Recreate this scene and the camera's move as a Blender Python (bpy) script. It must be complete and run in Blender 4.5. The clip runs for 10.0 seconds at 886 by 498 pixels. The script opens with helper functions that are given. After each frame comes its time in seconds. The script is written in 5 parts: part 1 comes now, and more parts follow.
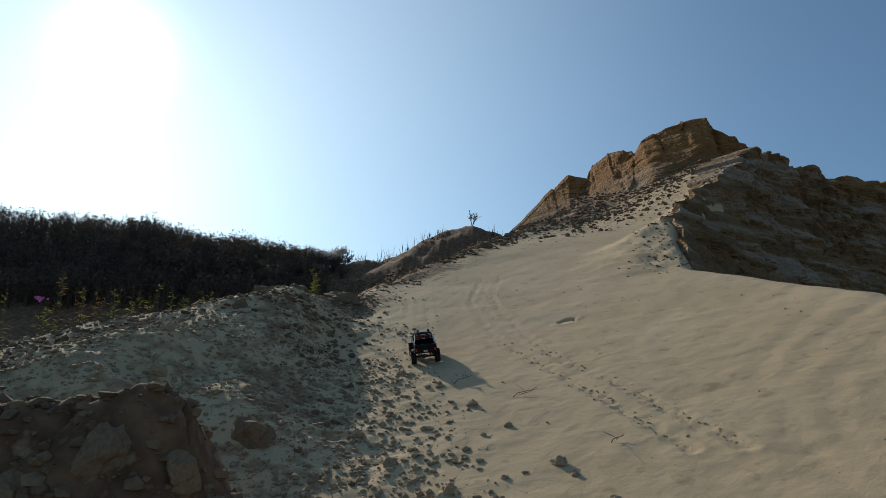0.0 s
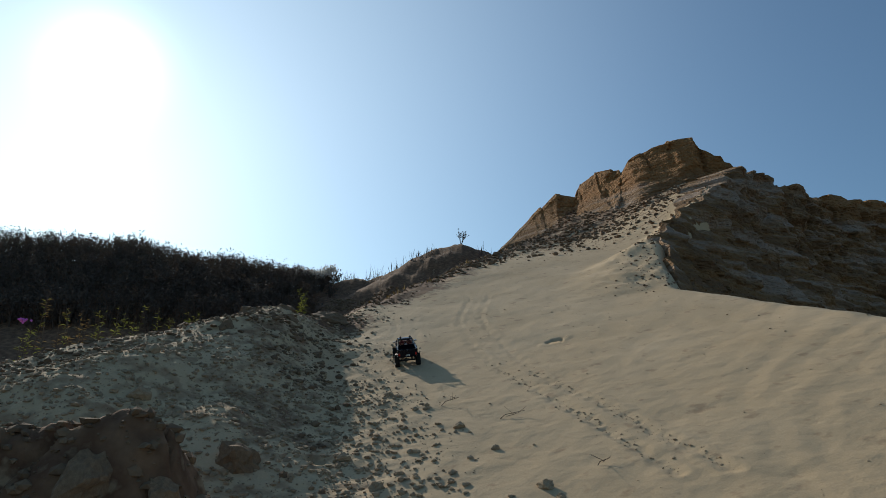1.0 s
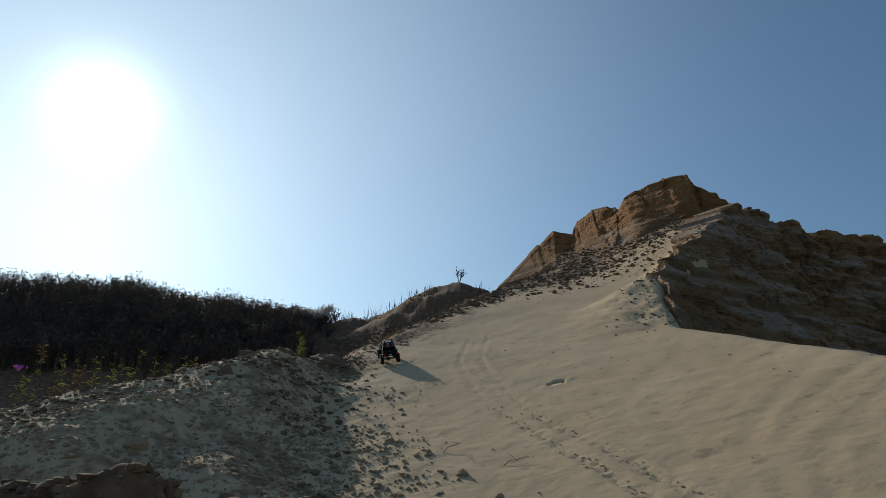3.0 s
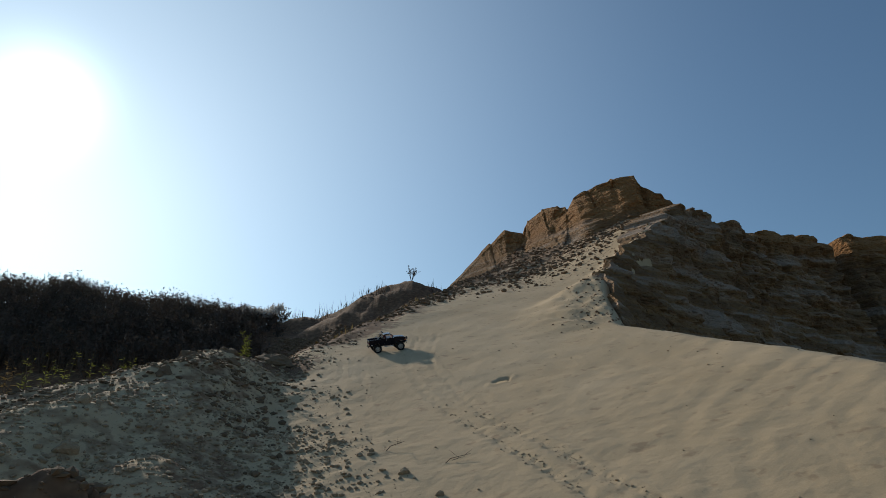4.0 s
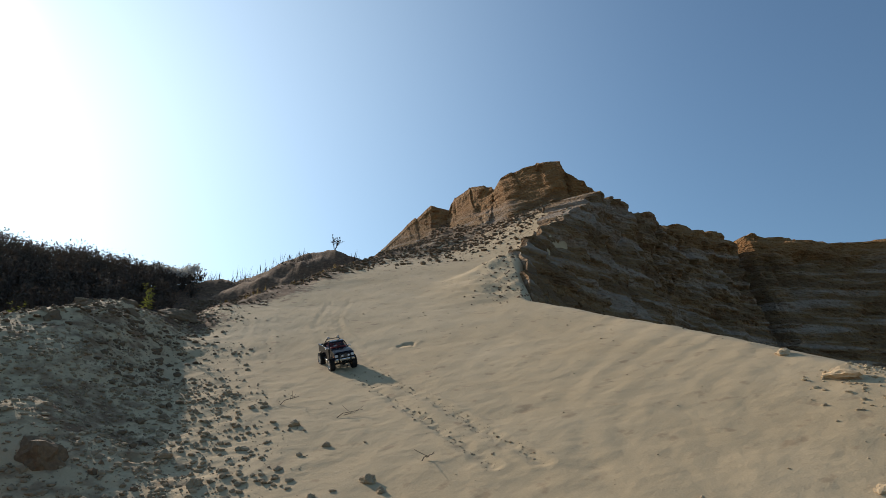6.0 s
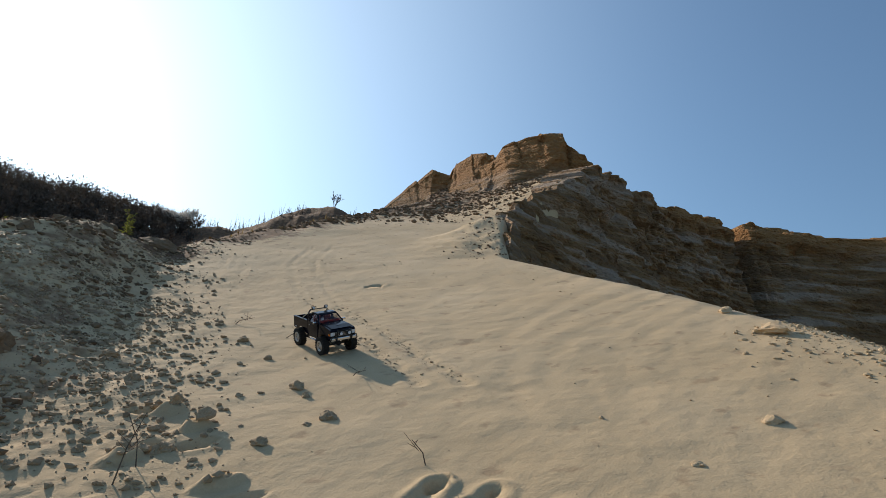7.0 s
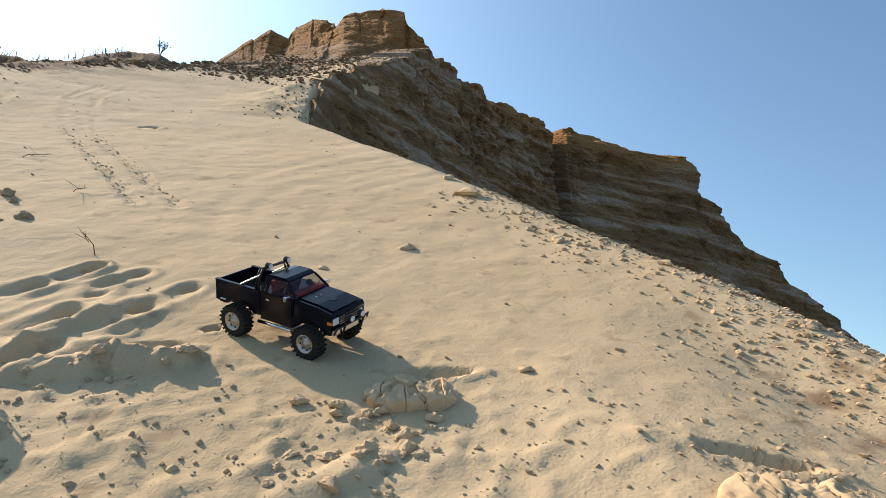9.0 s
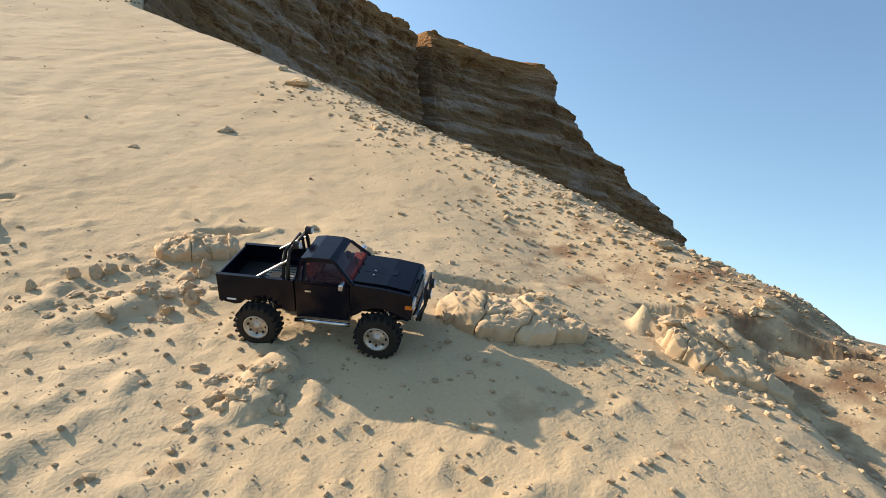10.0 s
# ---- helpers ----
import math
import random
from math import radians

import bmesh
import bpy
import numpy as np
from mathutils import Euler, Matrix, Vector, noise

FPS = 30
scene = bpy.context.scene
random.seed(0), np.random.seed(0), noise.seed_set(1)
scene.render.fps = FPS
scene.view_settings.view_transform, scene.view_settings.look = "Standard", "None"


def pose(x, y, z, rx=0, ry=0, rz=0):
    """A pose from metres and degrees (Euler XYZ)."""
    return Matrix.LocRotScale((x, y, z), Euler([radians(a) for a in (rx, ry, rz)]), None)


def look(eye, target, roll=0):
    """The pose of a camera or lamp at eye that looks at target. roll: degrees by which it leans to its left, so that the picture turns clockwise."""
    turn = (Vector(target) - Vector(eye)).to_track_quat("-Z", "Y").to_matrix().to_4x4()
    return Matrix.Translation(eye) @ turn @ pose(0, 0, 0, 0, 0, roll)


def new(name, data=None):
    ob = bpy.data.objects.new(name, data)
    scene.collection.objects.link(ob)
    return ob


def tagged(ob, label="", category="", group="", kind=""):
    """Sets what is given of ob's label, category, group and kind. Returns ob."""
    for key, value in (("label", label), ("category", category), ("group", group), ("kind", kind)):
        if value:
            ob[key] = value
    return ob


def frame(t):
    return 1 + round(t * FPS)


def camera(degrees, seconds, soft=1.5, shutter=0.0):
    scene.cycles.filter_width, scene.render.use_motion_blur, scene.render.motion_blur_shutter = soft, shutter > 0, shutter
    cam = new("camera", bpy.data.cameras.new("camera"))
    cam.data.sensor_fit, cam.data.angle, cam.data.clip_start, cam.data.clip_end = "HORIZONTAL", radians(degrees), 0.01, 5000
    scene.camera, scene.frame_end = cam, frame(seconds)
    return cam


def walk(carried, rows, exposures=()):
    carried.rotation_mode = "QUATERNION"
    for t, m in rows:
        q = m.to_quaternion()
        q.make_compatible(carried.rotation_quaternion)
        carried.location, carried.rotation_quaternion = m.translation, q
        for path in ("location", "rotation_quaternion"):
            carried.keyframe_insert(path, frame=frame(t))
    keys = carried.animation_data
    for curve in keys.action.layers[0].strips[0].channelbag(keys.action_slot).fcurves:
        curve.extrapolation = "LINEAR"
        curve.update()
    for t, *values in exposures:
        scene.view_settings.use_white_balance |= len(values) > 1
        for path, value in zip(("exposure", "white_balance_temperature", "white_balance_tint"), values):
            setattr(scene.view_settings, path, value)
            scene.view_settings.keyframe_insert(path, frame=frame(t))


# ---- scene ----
cam = camera(68.1, 10.0, 0.8)
PATH = [
    (0.0, (0.000, 0.000, 1.500), (0.000, 1.957, 1.912), 4.50),
    (0.5, (0.009, -0.008, 1.519), (0.023, 1.942, 1.964), 4.64),
    (1.0, (0.016, -0.017, 1.525), (0.044, 1.927, 1.992), 4.24),
    (1.5, (0.012, -0.027, 1.529), (0.052, 1.915, 2.006), 3.93),
    (1.8, (0.011, -0.029, 1.530), (0.054, 1.913, 2.009), 3.86),
    (1.9, (0.001, -0.032, 1.579), (0.037, 1.885, 2.148), 3.86),
    (2.0, (0.001, -0.032, 1.579), (0.037, 1.885, 2.148), 3.86),
    (3.5, (-0.016, -0.017, 1.568), (0.009, 1.897, 2.147), 3.67),
    (3.6, (0.023, -0.026, 1.570), (0.112, 1.886, 2.150), 3.22),
    (4.0, (0.070, -0.037, 1.573), (0.237, 1.870, 2.153), 2.66),
    (4.5, (0.086, -0.036, 1.562), (0.314, 1.867, 2.135), 2.65),
    (5.0, (0.115, -0.052, 1.553), (0.396, 1.848, 2.110), 2.56),
    (5.5, (0.153, -0.041, 1.544), (0.500, 1.856, 2.076), 2.46),
    (6.8, (0.531, -0.177, 1.259), (0.925, 1.725, 1.736), 9.12),
    (7.0, (0.628, -0.200, 1.228), (1.011, 1.714, 1.668), 9.43),
    (7.5, (0.881, -0.360, 1.200), (1.299, 1.555, 1.598), 10.67),
    (8.0, (1.008, -0.541, 1.163), (1.552, 1.356, 1.483), 10.42),
    (8.5, (1.176, -0.730, 1.120), (1.820, 1.147, 1.371), 11.20),
    (9.0, (1.293, -0.960, 1.071), (2.174, 0.826, 1.256), 13.15),
    (9.5, (1.326, -1.141, 1.018), (2.441, 0.516, 1.112), 13.18),
    (10.0, (1.435, -1.383, 0.979), (2.688, 0.176, 0.976), 12.26),
]
EXPOSURES = [(0.0, -0.2, 6800, 10), (1.8, -0.26, 6800, 10), (1.9, -0.36, 6850, 11), (3.5, -0.36, 6850, 11), (5.5, -0.02, 6950, 12),
             (7.0, 0.33, 7100, 14), (8.5, 0.70, 7250, 16), (9.0, 0.92, 7350, 16), (10.0, 1.03, 7550, 16)]
walk(cam, [(t, look(eye, target, roll)) for t, eye, target, roll in PATH], EXPOSURES)

# ---- light ----
SUN = Vector((-0.451, 0.796, 0.403)).normalized()
world = bpy.data.worlds.new("world")
scene.world = world
world.use_nodes = True
wn = world.node_tree.nodes
sky = wn.new("ShaderNodeTexSky")
sky.sky_type, sky.sun_disc = "NISHITA", False
sky.sun_elevation = math.asin(SUN.z)
sky.sun_rotation = math.atan2(SUN.x, SUN.y)
sky.air_density, sky.dust_density, sky.ozone_density = 1.15, 0.3, 2.4
# the sun's aureole in the hazy air, added to the clear sky
link = world.node_tree.links.new
ways = wn.new("ShaderNodeTexCoord")
lifted = wn.new("ShaderNodeVectorMath")
lifted.inputs[1].default_value = (0, 0, 0.1)
link(ways.outputs["Generated"], lifted.inputs[0])
link(lifted.outputs[0], sky.inputs["Vector"])
near_sun = wn.new("ShaderNodeVectorMath")
near_sun.operation = "DOT_PRODUCT"
near_sun.inputs[1].default_value = SUN
link(ways.outputs["Generated"], near_sun.inputs[0])
glow = 0
for power, strength in ((600.0, 12.0), (70.0, 0.4), (6.0, 4.7)):
    peak, gain = wn.new("ShaderNodeMath"), wn.new("ShaderNodeMath")
    peak.operation, gain.operation = "POWER", "MULTIPLY_ADD"
    peak.use_clamp = False
    peak.inputs[1].default_value, gain.inputs[1].default_value, gain.inputs[2].default_value = power, strength, 0.0
    low = wn.new("ShaderNodeMath")
    low.operation = "MAXIMUM"
    low.inputs[1].default_value = 0.0
    link(near_sun.outputs["Value"], low.inputs[0])
    link(low.outputs[0], peak.inputs[0])
    link(peak.outputs[0], gain.inputs[0])
    if glow:
        link(glow.outputs[0], gain.inputs[2])
    glow = gain
both = wn.new("ShaderNodeVectorMath")
both.operation = "ADD"
clear = wn.new("ShaderNodeVectorMath")
clear.operation = "MULTIPLY"
clear.inputs[1].default_value = (0.84, 1.03, 1.10)
link(sky.outputs[0], clear.inputs[0])
link(clear.outputs[0], both.inputs[0])
tint = wn.new("ShaderNodeVectorMath")
tint.operation = "SCALE"
tint.inputs[0].default_value = (0.78, 0.98, 1.08)
link(glow.outputs[0], tint.inputs["Scale"])
link(tint.outputs[0], both.inputs[1])
link(both.outputs[0], wn["Background"].inputs[0])
wn["Background"].inputs[1].default_value = 0.108
sun = new("sun", bpy.data.lights.new("sun", "SUN"))
sun.data.energy, sun.data.angle, sun.data.color = 3.4, radians(0.53), (1.0, 0.93, 0.82)
sun.matrix_world = look((SUN * 50), (0, 0, 0))

# ---- materials ----
def ramp_node(nt, a, b, p=0.35, q=0.65):
    r = nt.nodes.new("ShaderNodeValToRGB")
    r.color_ramp.elements[0].position, r.color_ramp.elements[1].position = p, q
    r.color_ramp.elements[0].color, r.color_ramp.elements[1].color = (*a, 1), (*b, 1)
    return r


def material(name, a, b=None, scale=3.0, rough=0.9, metal=0.0, fine=40.0, bump=0.3, bump_dist=0.01, spread=0.25, coat=0.0, stretch=(1, 1, 1), vary=0.0, spec=0.3):
    """Two colours mixed by a coarse and a fine noise, with a bump from both. vary: lightness that changes from piece to piece."""
    m = bpy.data.materials.new(name)
    m.use_nodes = True
    nt = m.node_tree
    n, link = nt.nodes, nt.links.new
    bsdf = n["Principled BSDF"]
    bsdf.inputs["Roughness"].default_value, bsdf.inputs["Metallic"].default_value = rough, metal
    bsdf.inputs["Specular IOR Level"].default_value = spec
    bsdf.inputs["Coat Weight"].default_value = coat
    b = b or a
    co = n.new("ShaderNodeTexCoord")
    mp = n.new("ShaderNodeMapping")
    mp.inputs["Scale"].default_value = stretch
    link(co.outputs["Object"], mp.inputs[0])
    big, small = n.new("ShaderNodeTexNoise"), n.new("ShaderNodeTexNoise")
    for tex, s in ((big, scale), (small, fine)):
        tex.inputs["Scale"].default_value, tex.inputs["Detail"].default_value = s, 6
        link(mp.outputs[0], tex.inputs["Vector"])
    mix = n.new("ShaderNodeMix")
    mix.inputs[0].default_value = 0.4
    link(big.outputs["Fac"], mix.inputs[2])
    link(small.outputs["Fac"], mix.inputs[3])
    r = ramp_node(nt, a, b, 0.5 - spread, 0.5 + spread)
    link(mix.outputs[0], r.inputs[0])
    out = r.outputs[0]
    if vary:
        info, hsv, mul = n.new("ShaderNodeObjectInfo"), n.new("ShaderNodeHueSaturation"), n.new("ShaderNodeMapRange")
        geo, add = n.new("ShaderNodeNewGeometry"), n.new("ShaderNodeMath")
        link(info.outputs["Random"], add.inputs[0])
        link(geo.outputs["Random Per Island"], add.inputs[1])
        mul.inputs[2].default_value, mul.inputs[3].default_value, mul.inputs[4].default_value = 2.0, 1 - vary, 1 + vary
        link(add.outputs[0], mul.inputs[0])
        link(mul.outputs[0], hsv.inputs["Value"])
        link(out, hsv.inputs["Color"])
        out = hsv.outputs[0]
    link(out, bsdf.inputs["Base Color"])
    if bump:
        bp = n.new("ShaderNodeBump")
        bp.inputs["Strength"].default_value, bp.inputs["Distance"].default_value = bump, bump_dist
        link(small.outputs["Fac"], bp.inputs["Height"])
        link(bp.outputs[0], bsdf.inputs["Normal"])
    return m


SAND = material("sand", (0.47, 0.335, 0.185), (0.59, 0.44, 0.268), 0.9, 0.95, fine=110, bump=0.35, bump_dist=0.005, spread=0.2)
BLACK = material("black_paint", (0.0025, 0.003, 0.008), (0.004, 0.005, 0.012), 5, 0.16, coat=0.0, bump=0, spec=0.2)
RUBBER = material("rubber", (0.012, 0.012, 0.012), (0.03, 0.027, 0.022), 20, 0.85, bump=0.2, bump_dist=0.002)


def bedded(name):
    """Rock in level beds: ochre, pale sand and grey clay, broken by stains."""
    m = material(name, (0.15, 0.08, 0.036), (0.38, 0.24, 0.12), 0.9, 0.95, fine=8, bump=1.0, bump_dist=0.2, stretch=(1, 1, 2.2), spread=0.18)
    nt = m.node_tree
    n, link = nt.nodes, nt.links.new
    bsdf = n["Principled BSDF"]
    old = bsdf.inputs["Base Color"].links[0].from_socket
    co = n.new("ShaderNodeTexCoord")
    mp = n.new("ShaderNodeMapping")
    mp.inputs["Scale"].default_value = (0.22, 0.22, 2.6)
    link(co.outputs["Object"], mp.inputs[0])
    tex = n.new("ShaderNodeTexNoise")
    tex.inputs["Scale"].default_value, tex.inputs["Detail"].default_value = 1.5, 7
    link(mp.outputs[0], tex.inputs["Vector"])
    r = ramp_node(nt, (0.20, 0.108, 0.05), (0.49, 0.375, 0.285), 0.41, 0.61)
    e = r.color_ramp.elements.new(0.5)
    e.color = (0.31, 0.165, 0.062, 1)
    link(tex.outputs["Fac"], r.inputs[0])
    # the capping bed is ochre
    sep = n.new("ShaderNodeSeparateXYZ")
    link(co.outputs["Object"], sep.inputs[0])
    cap = n.new("ShaderNodeMapRange")
    cap.inputs[1].default_value, cap.inputs[2].default_value = 8.1, 8.9
    link(sep.outputs[2], cap.inputs[0])
    ochre = n.new("ShaderNodeMix")
    ochre.data_type = "RGBA"
    link(cap.outputs[0], ochre.inputs[0])
    link(r.outputs[0], ochre.inputs[6])
    ochre.inputs[7].default_value = (0.42, 0.185, 0.05, 1)
    mix = n.new("ShaderNodeMix")
    mix.data_type = "RGBA"
    mix.inputs[0].default_value = 0.36
    link(ochre.outputs[2], mix.inputs[6])
    link(old, mix.inputs[7])
    link(mix.outputs[2], bsdf.inputs["Base Color"])
    return m


CLIFF = bedded("bedded_rock")


def soil_mix(m):
    """Lets brown clay show through the sand where the ground's own share of it says so, with a ragged edge."""
    nt = m.node_tree
    n, link = nt.nodes, nt.links.new
    bsdf = n["Principled BSDF"]
    old = bsdf.inputs["Base Color"].links[0].from_socket
    at = n.new("ShaderNodeAttribute")
    at.attribute_name = "soil"
    tex = n.new("ShaderNodeTexNoise")
    tex.inputs["Scale"].default_value, tex.inputs["Detail"].default_value = 7, 8
    co = n.new("ShaderNodeTexCoord")
    link(co.outputs["Object"], tex.inputs["Vector"])
    add = n.new("ShaderNodeMath")
    link(at.outputs["Fac"], add.inputs[0])
    sub = n.new("ShaderNodeMapRange")
    sub.inputs[1].default_value, sub.inputs[2].default_value = 0.3, 0.7
    sub.inputs[3].default_value, sub.inputs[4].default_value = -0.45, 0.45
    link(tex.outputs["Fac"], sub.inputs[0])
    link(sub.outputs[0], add.inputs[1])
    edge = n.new("ShaderNodeMapRange")
    edge.inputs[1].default_value, edge.inputs[2].default_value = 0.25, 0.75
    link(add.outputs[0], edge.inputs[0])
    soil = ramp_node(nt, (0.10, 0.047, 0.024), (0.235, 0.135, 0.072), 0.35, 0.65)
    link(tex.outputs["Fac"], soil.inputs[0])
    mix = n.new("ShaderNodeMix")
    mix.data_type = "RGBA"
    link(edge.outputs[0], mix.inputs[0])
    link(old, mix.inputs[6])
    link(soil.outputs[0], mix.inputs[7])
    link(mix.outputs[2], bsdf.inputs["Base Color"])


soil_mix(SAND)


def lumpy(m, scale, dist):
    """A second, coarser relief under the fine one: crusts and crumbs."""
    nt = m.node_tree
    n, link = nt.nodes, nt.links.new
    fine = n["Principled BSDF"].inputs["Normal"].links[0].from_node
    co, tex, bp = n.new("ShaderNodeTexCoord"), n.new("ShaderNodeTexNoise"), n.new("ShaderNodeBump")
    tex.inputs["Scale"].default_value, tex.inputs["Detail"].default_value, tex.inputs["Roughness"].default_value = scale, 8, 0.62
    bp.inputs["Strength"].default_value, bp.inputs["Distance"].default_value = 0.5, dist
    link(co.outputs["Object"], tex.inputs["Vector"])
    link(tex.outputs["Fac"], bp.inputs["Height"])
    link(bp.outputs[0], fine.inputs["Normal"])


lumpy(SAND, 16, 0.012)
LUMP = material("dry_clod", (0.25, 0.17, 0.095), (0.46, 0.345, 0.215), 6, 0.95, fine=30, bump=0.25, bump_dist=0.005, vary=0.2)
CRUMB = material("sand_crumb", (0.36, 0.255, 0.145), (0.55, 0.41, 0.255), 6, 0.95, fine=30, bump=0.25, bump_dist=0.005, vary=0.2)
SLAB = material("pale_clay", (0.50, 0.34, 0.185), (0.65, 0.48, 0.30), 5, 0.95, fine=45, bump=0.4, bump_dist=0.006, vary=0.12)
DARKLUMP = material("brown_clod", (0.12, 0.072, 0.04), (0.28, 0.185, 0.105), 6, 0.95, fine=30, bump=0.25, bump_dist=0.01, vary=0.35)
THICKET = material("dry_weeds", (0.05, 0.038, 0.03), (0.135, 0.104, 0.076), 2, 0.9, bump=0, vary=0.4)
SEED = material("seed_heads", (0.40, 0.38, 0.34), (0.62, 0.60, 0.55), 2, 0.95, bump=0)
LEAF = material("leaf", (0.12, 0.16, 0.03), (0.30, 0.29, 0.07), 8, 0.7, bump=0, vary=0.35)
DRYLEAF = material("dry_leaf", (0.16, 0.10, 0.035), (0.30, 0.22, 0.09), 8, 0.8, bump=0, vary=0.35)
TWIG = material("twig", (0.07, 0.05, 0.035), (0.16, 0.12, 0.08), 8, 0.85, bump=0)


def let_light_through(m, share=0.5):
    """Thin leaves: some of the light passes."""
    nt = m.node_tree
    n, link = nt.nodes, nt.links.new
    out = n["Material Output"]
    thin, mix = n.new("ShaderNodeBsdfTranslucent"), n.new("ShaderNodeMixShader")
    link(n["Principled BSDF"].inputs["Base Color"].links[0].from_socket, thin.inputs[0])
    mix.inputs[0].default_value = share
    link(n["Principled BSDF"].outputs[0], mix.inputs[1])
    link(thin.outputs[0], mix.inputs[2])
    link(mix.outputs[0], out.inputs[0])


let_light_through(LEAF)
let_light_through(DRYLEAF)
let_light_through(SEED, 0.4)
let_light_through(THICKET, 0.15)
DUST = material("flying_sand", (0.84, 0.71, 0.50), (0.9, 0.78, 0.58), 8, 0.95, bump=0)
let_light_through(DUST, 0.65)
PETAL = material("petal", (0.45, 0.10, 0.45), (0.6, 0.2, 0.6), 8, 0.7, bump=0)
CHROME = material("chrome", (0.55, 0.56, 0.58), (0.7, 0.7, 0.7), 5, 0.22, 1.0, bump=0)
STEEL = material("dull_silver", (0.40, 0.38, 0.34), (0.58, 0.55, 0.50), 12, 0.45, 0.85, bump=0.1, bump_dist=0.001)
PLASTIC = material("black_plastic", (0.012, 0.012, 0.012), (0.03, 0.03, 0.028), 12, 0.6, bump=0.15, bump_dist=0.001)
RED = material("red_interior", (0.16, 0.012, 0.012), (0.25, 0.025, 0.02), 6, 0.6, bump=0)
TAIL = material("red_lens", (0.45, 0.01, 0.01), (0.6, 0.02, 0.01), 6, 0.2, bump=0, spec=0.5)
AMBER = material("amber_lens", (0.7, 0.16, 0.01), (0.8, 0.2, 0.02), 6, 0.2, bump=0, spec=0.5)
LENS = material("lamp_lens", (0.60, 0.62, 0.62), (0.8, 0.8, 0.8), 6, 0.12, bump=0, spec=0.6)
PLATE = material("white_plate", (0.75, 0.75, 0.72), (0.8, 0.8, 0.8), 6, 0.5, bump=0)
BLUE = material("blue_paint", (0.03, 0.16, 0.46), (0.10, 0.27, 0.58), 9, 0.85, coat=0.0, bump=0, spec=0.03, spread=0.15)
HOOD = material("scuffed_blue_paint", (0.025, 0.14, 0.42), (0.11, 0.29, 0.56), 16, 0.7, fine=60, bump=0, spec=0.08, spread=0.18)
WHITE = material("white_paint", (0.55, 0.57, 0.60), (0.70, 0.71, 0.73), 9, 0.8, coat=0.0, bump=0, spec=0.05)
PALEBLUE = material("worn_blue_roof", (0.28, 0.42, 0.62), (0.60, 0.67, 0.75), 14, 0.8, bump=0, spec=0.05)


def glass(name, tint, alpha):
    m = bpy.data.materials.new(name)
    m.use_nodes = True
    b = m.node_tree.nodes["Principled BSDF"]
    b.inputs["Base Color"].default_value = (*tint, 1)
    b.inputs["Roughness"].default_value, b.inputs["Alpha"].default_value = 0.05, alpha
    b.inputs["Specular IOR Level"].default_value = 0.6
    return m


GLASS = glass("tinted_glass", (0.10, 0.06, 0.07), 0.35)
DARKGLASS = glass("dark_glass", (0.015, 0.016, 0.018), 0.9)

# ---- the ground ----
def smooth(a, b, v):
    t = np.clip((v - a) / (b - a), 0, 1)
    return t * t * (3 - 2 * t)


def lattice(ix, iy, seed):
    """A random value from 0 to 1 for each whole-numbered place."""
    h = (ix.astype(np.int64) * 374761393 + iy.astype(np.int64) * 668265263 + seed * 1274126177) & 0xFFFFFFFF
    h = ((h ^ (h >> 13)) * 1274126177) & 0xFFFFFFFF
    return ((h ^ (h >> 16)) & 0xFFFF) / 65535.0


def grain(x, y, scale, seed=0, octaves=4):
    """Rolling noise, about -1 to 1, with features of 1 / scale metres."""
    total, amp = 0.0, 0.5
    for o in range(octaves):
        u, v = x * scale * 2**o + 17.3 * o, y * scale * 2**o - 9.1 * o
        iu, iv = np.floor(u), np.floor(v)
        fu, fv = u - iu, v - iv
        fu, fv = fu * fu * (3 - 2 * fu), fv * fv * (3 - 2 * fv)
        s = seed * 31 + o
        low = lattice(iu, iv, s) * (1 - fu) + lattice(iu + 1, iv, s) * fu
        high = lattice(iu, iv + 1, s) * (1 - fu) + lattice(iu + 1, iv + 1, s) * fu
        total = total + amp * 2 * (low * (1 - fv) + high * fv - 0.5)
        amp *= 0.5
    return total


def slope(x, y):
    """The even, hollow sand slope that climbs away from the camera and to its right."""
    return -0.106 + 0.2492 * x + 0.2941 * y + 0.0213 * x * x - 0.0099 * x * y + 0.0024 * y * y


CREST_Y = (-40, -6, -1, 1, 3, 5, 7, 8.3, 9.5, 11, 13.2, 15.3, 17.5, 20, 20.7, 40)
CREST_X = (3.2, 3.8, 4.1, 4.05, 3.95, 3.82, 3.58, 3.33, 3.45, 3.9, 5.6, 7.7, 8.7, 11.4, 15.5, 30)


def crest(y):
    """Where the slope ends on its right: the dune's crest, then the arete of the buttress."""
    return np.interp(y, CREST_Y, CREST_X)


def bank_edge(y):
    """Toe of the clod bank beside the slope, on the left."""
    return np.interp(y, (-4, 2, 4, 6, 8, 9.2, 10), (-0.5, -0.3, -0.25, -0.6, -0.8, -1.0, -1.4))


def bank_crest(y):
    return np.interp(y, (-4, 2, 4.8, 5.5, 6.5, 8.5, 9.2, 9.8), (-4.6, -4.2, -3.5, -3.1, -2.2, -1.3, -1.05, -0.9))


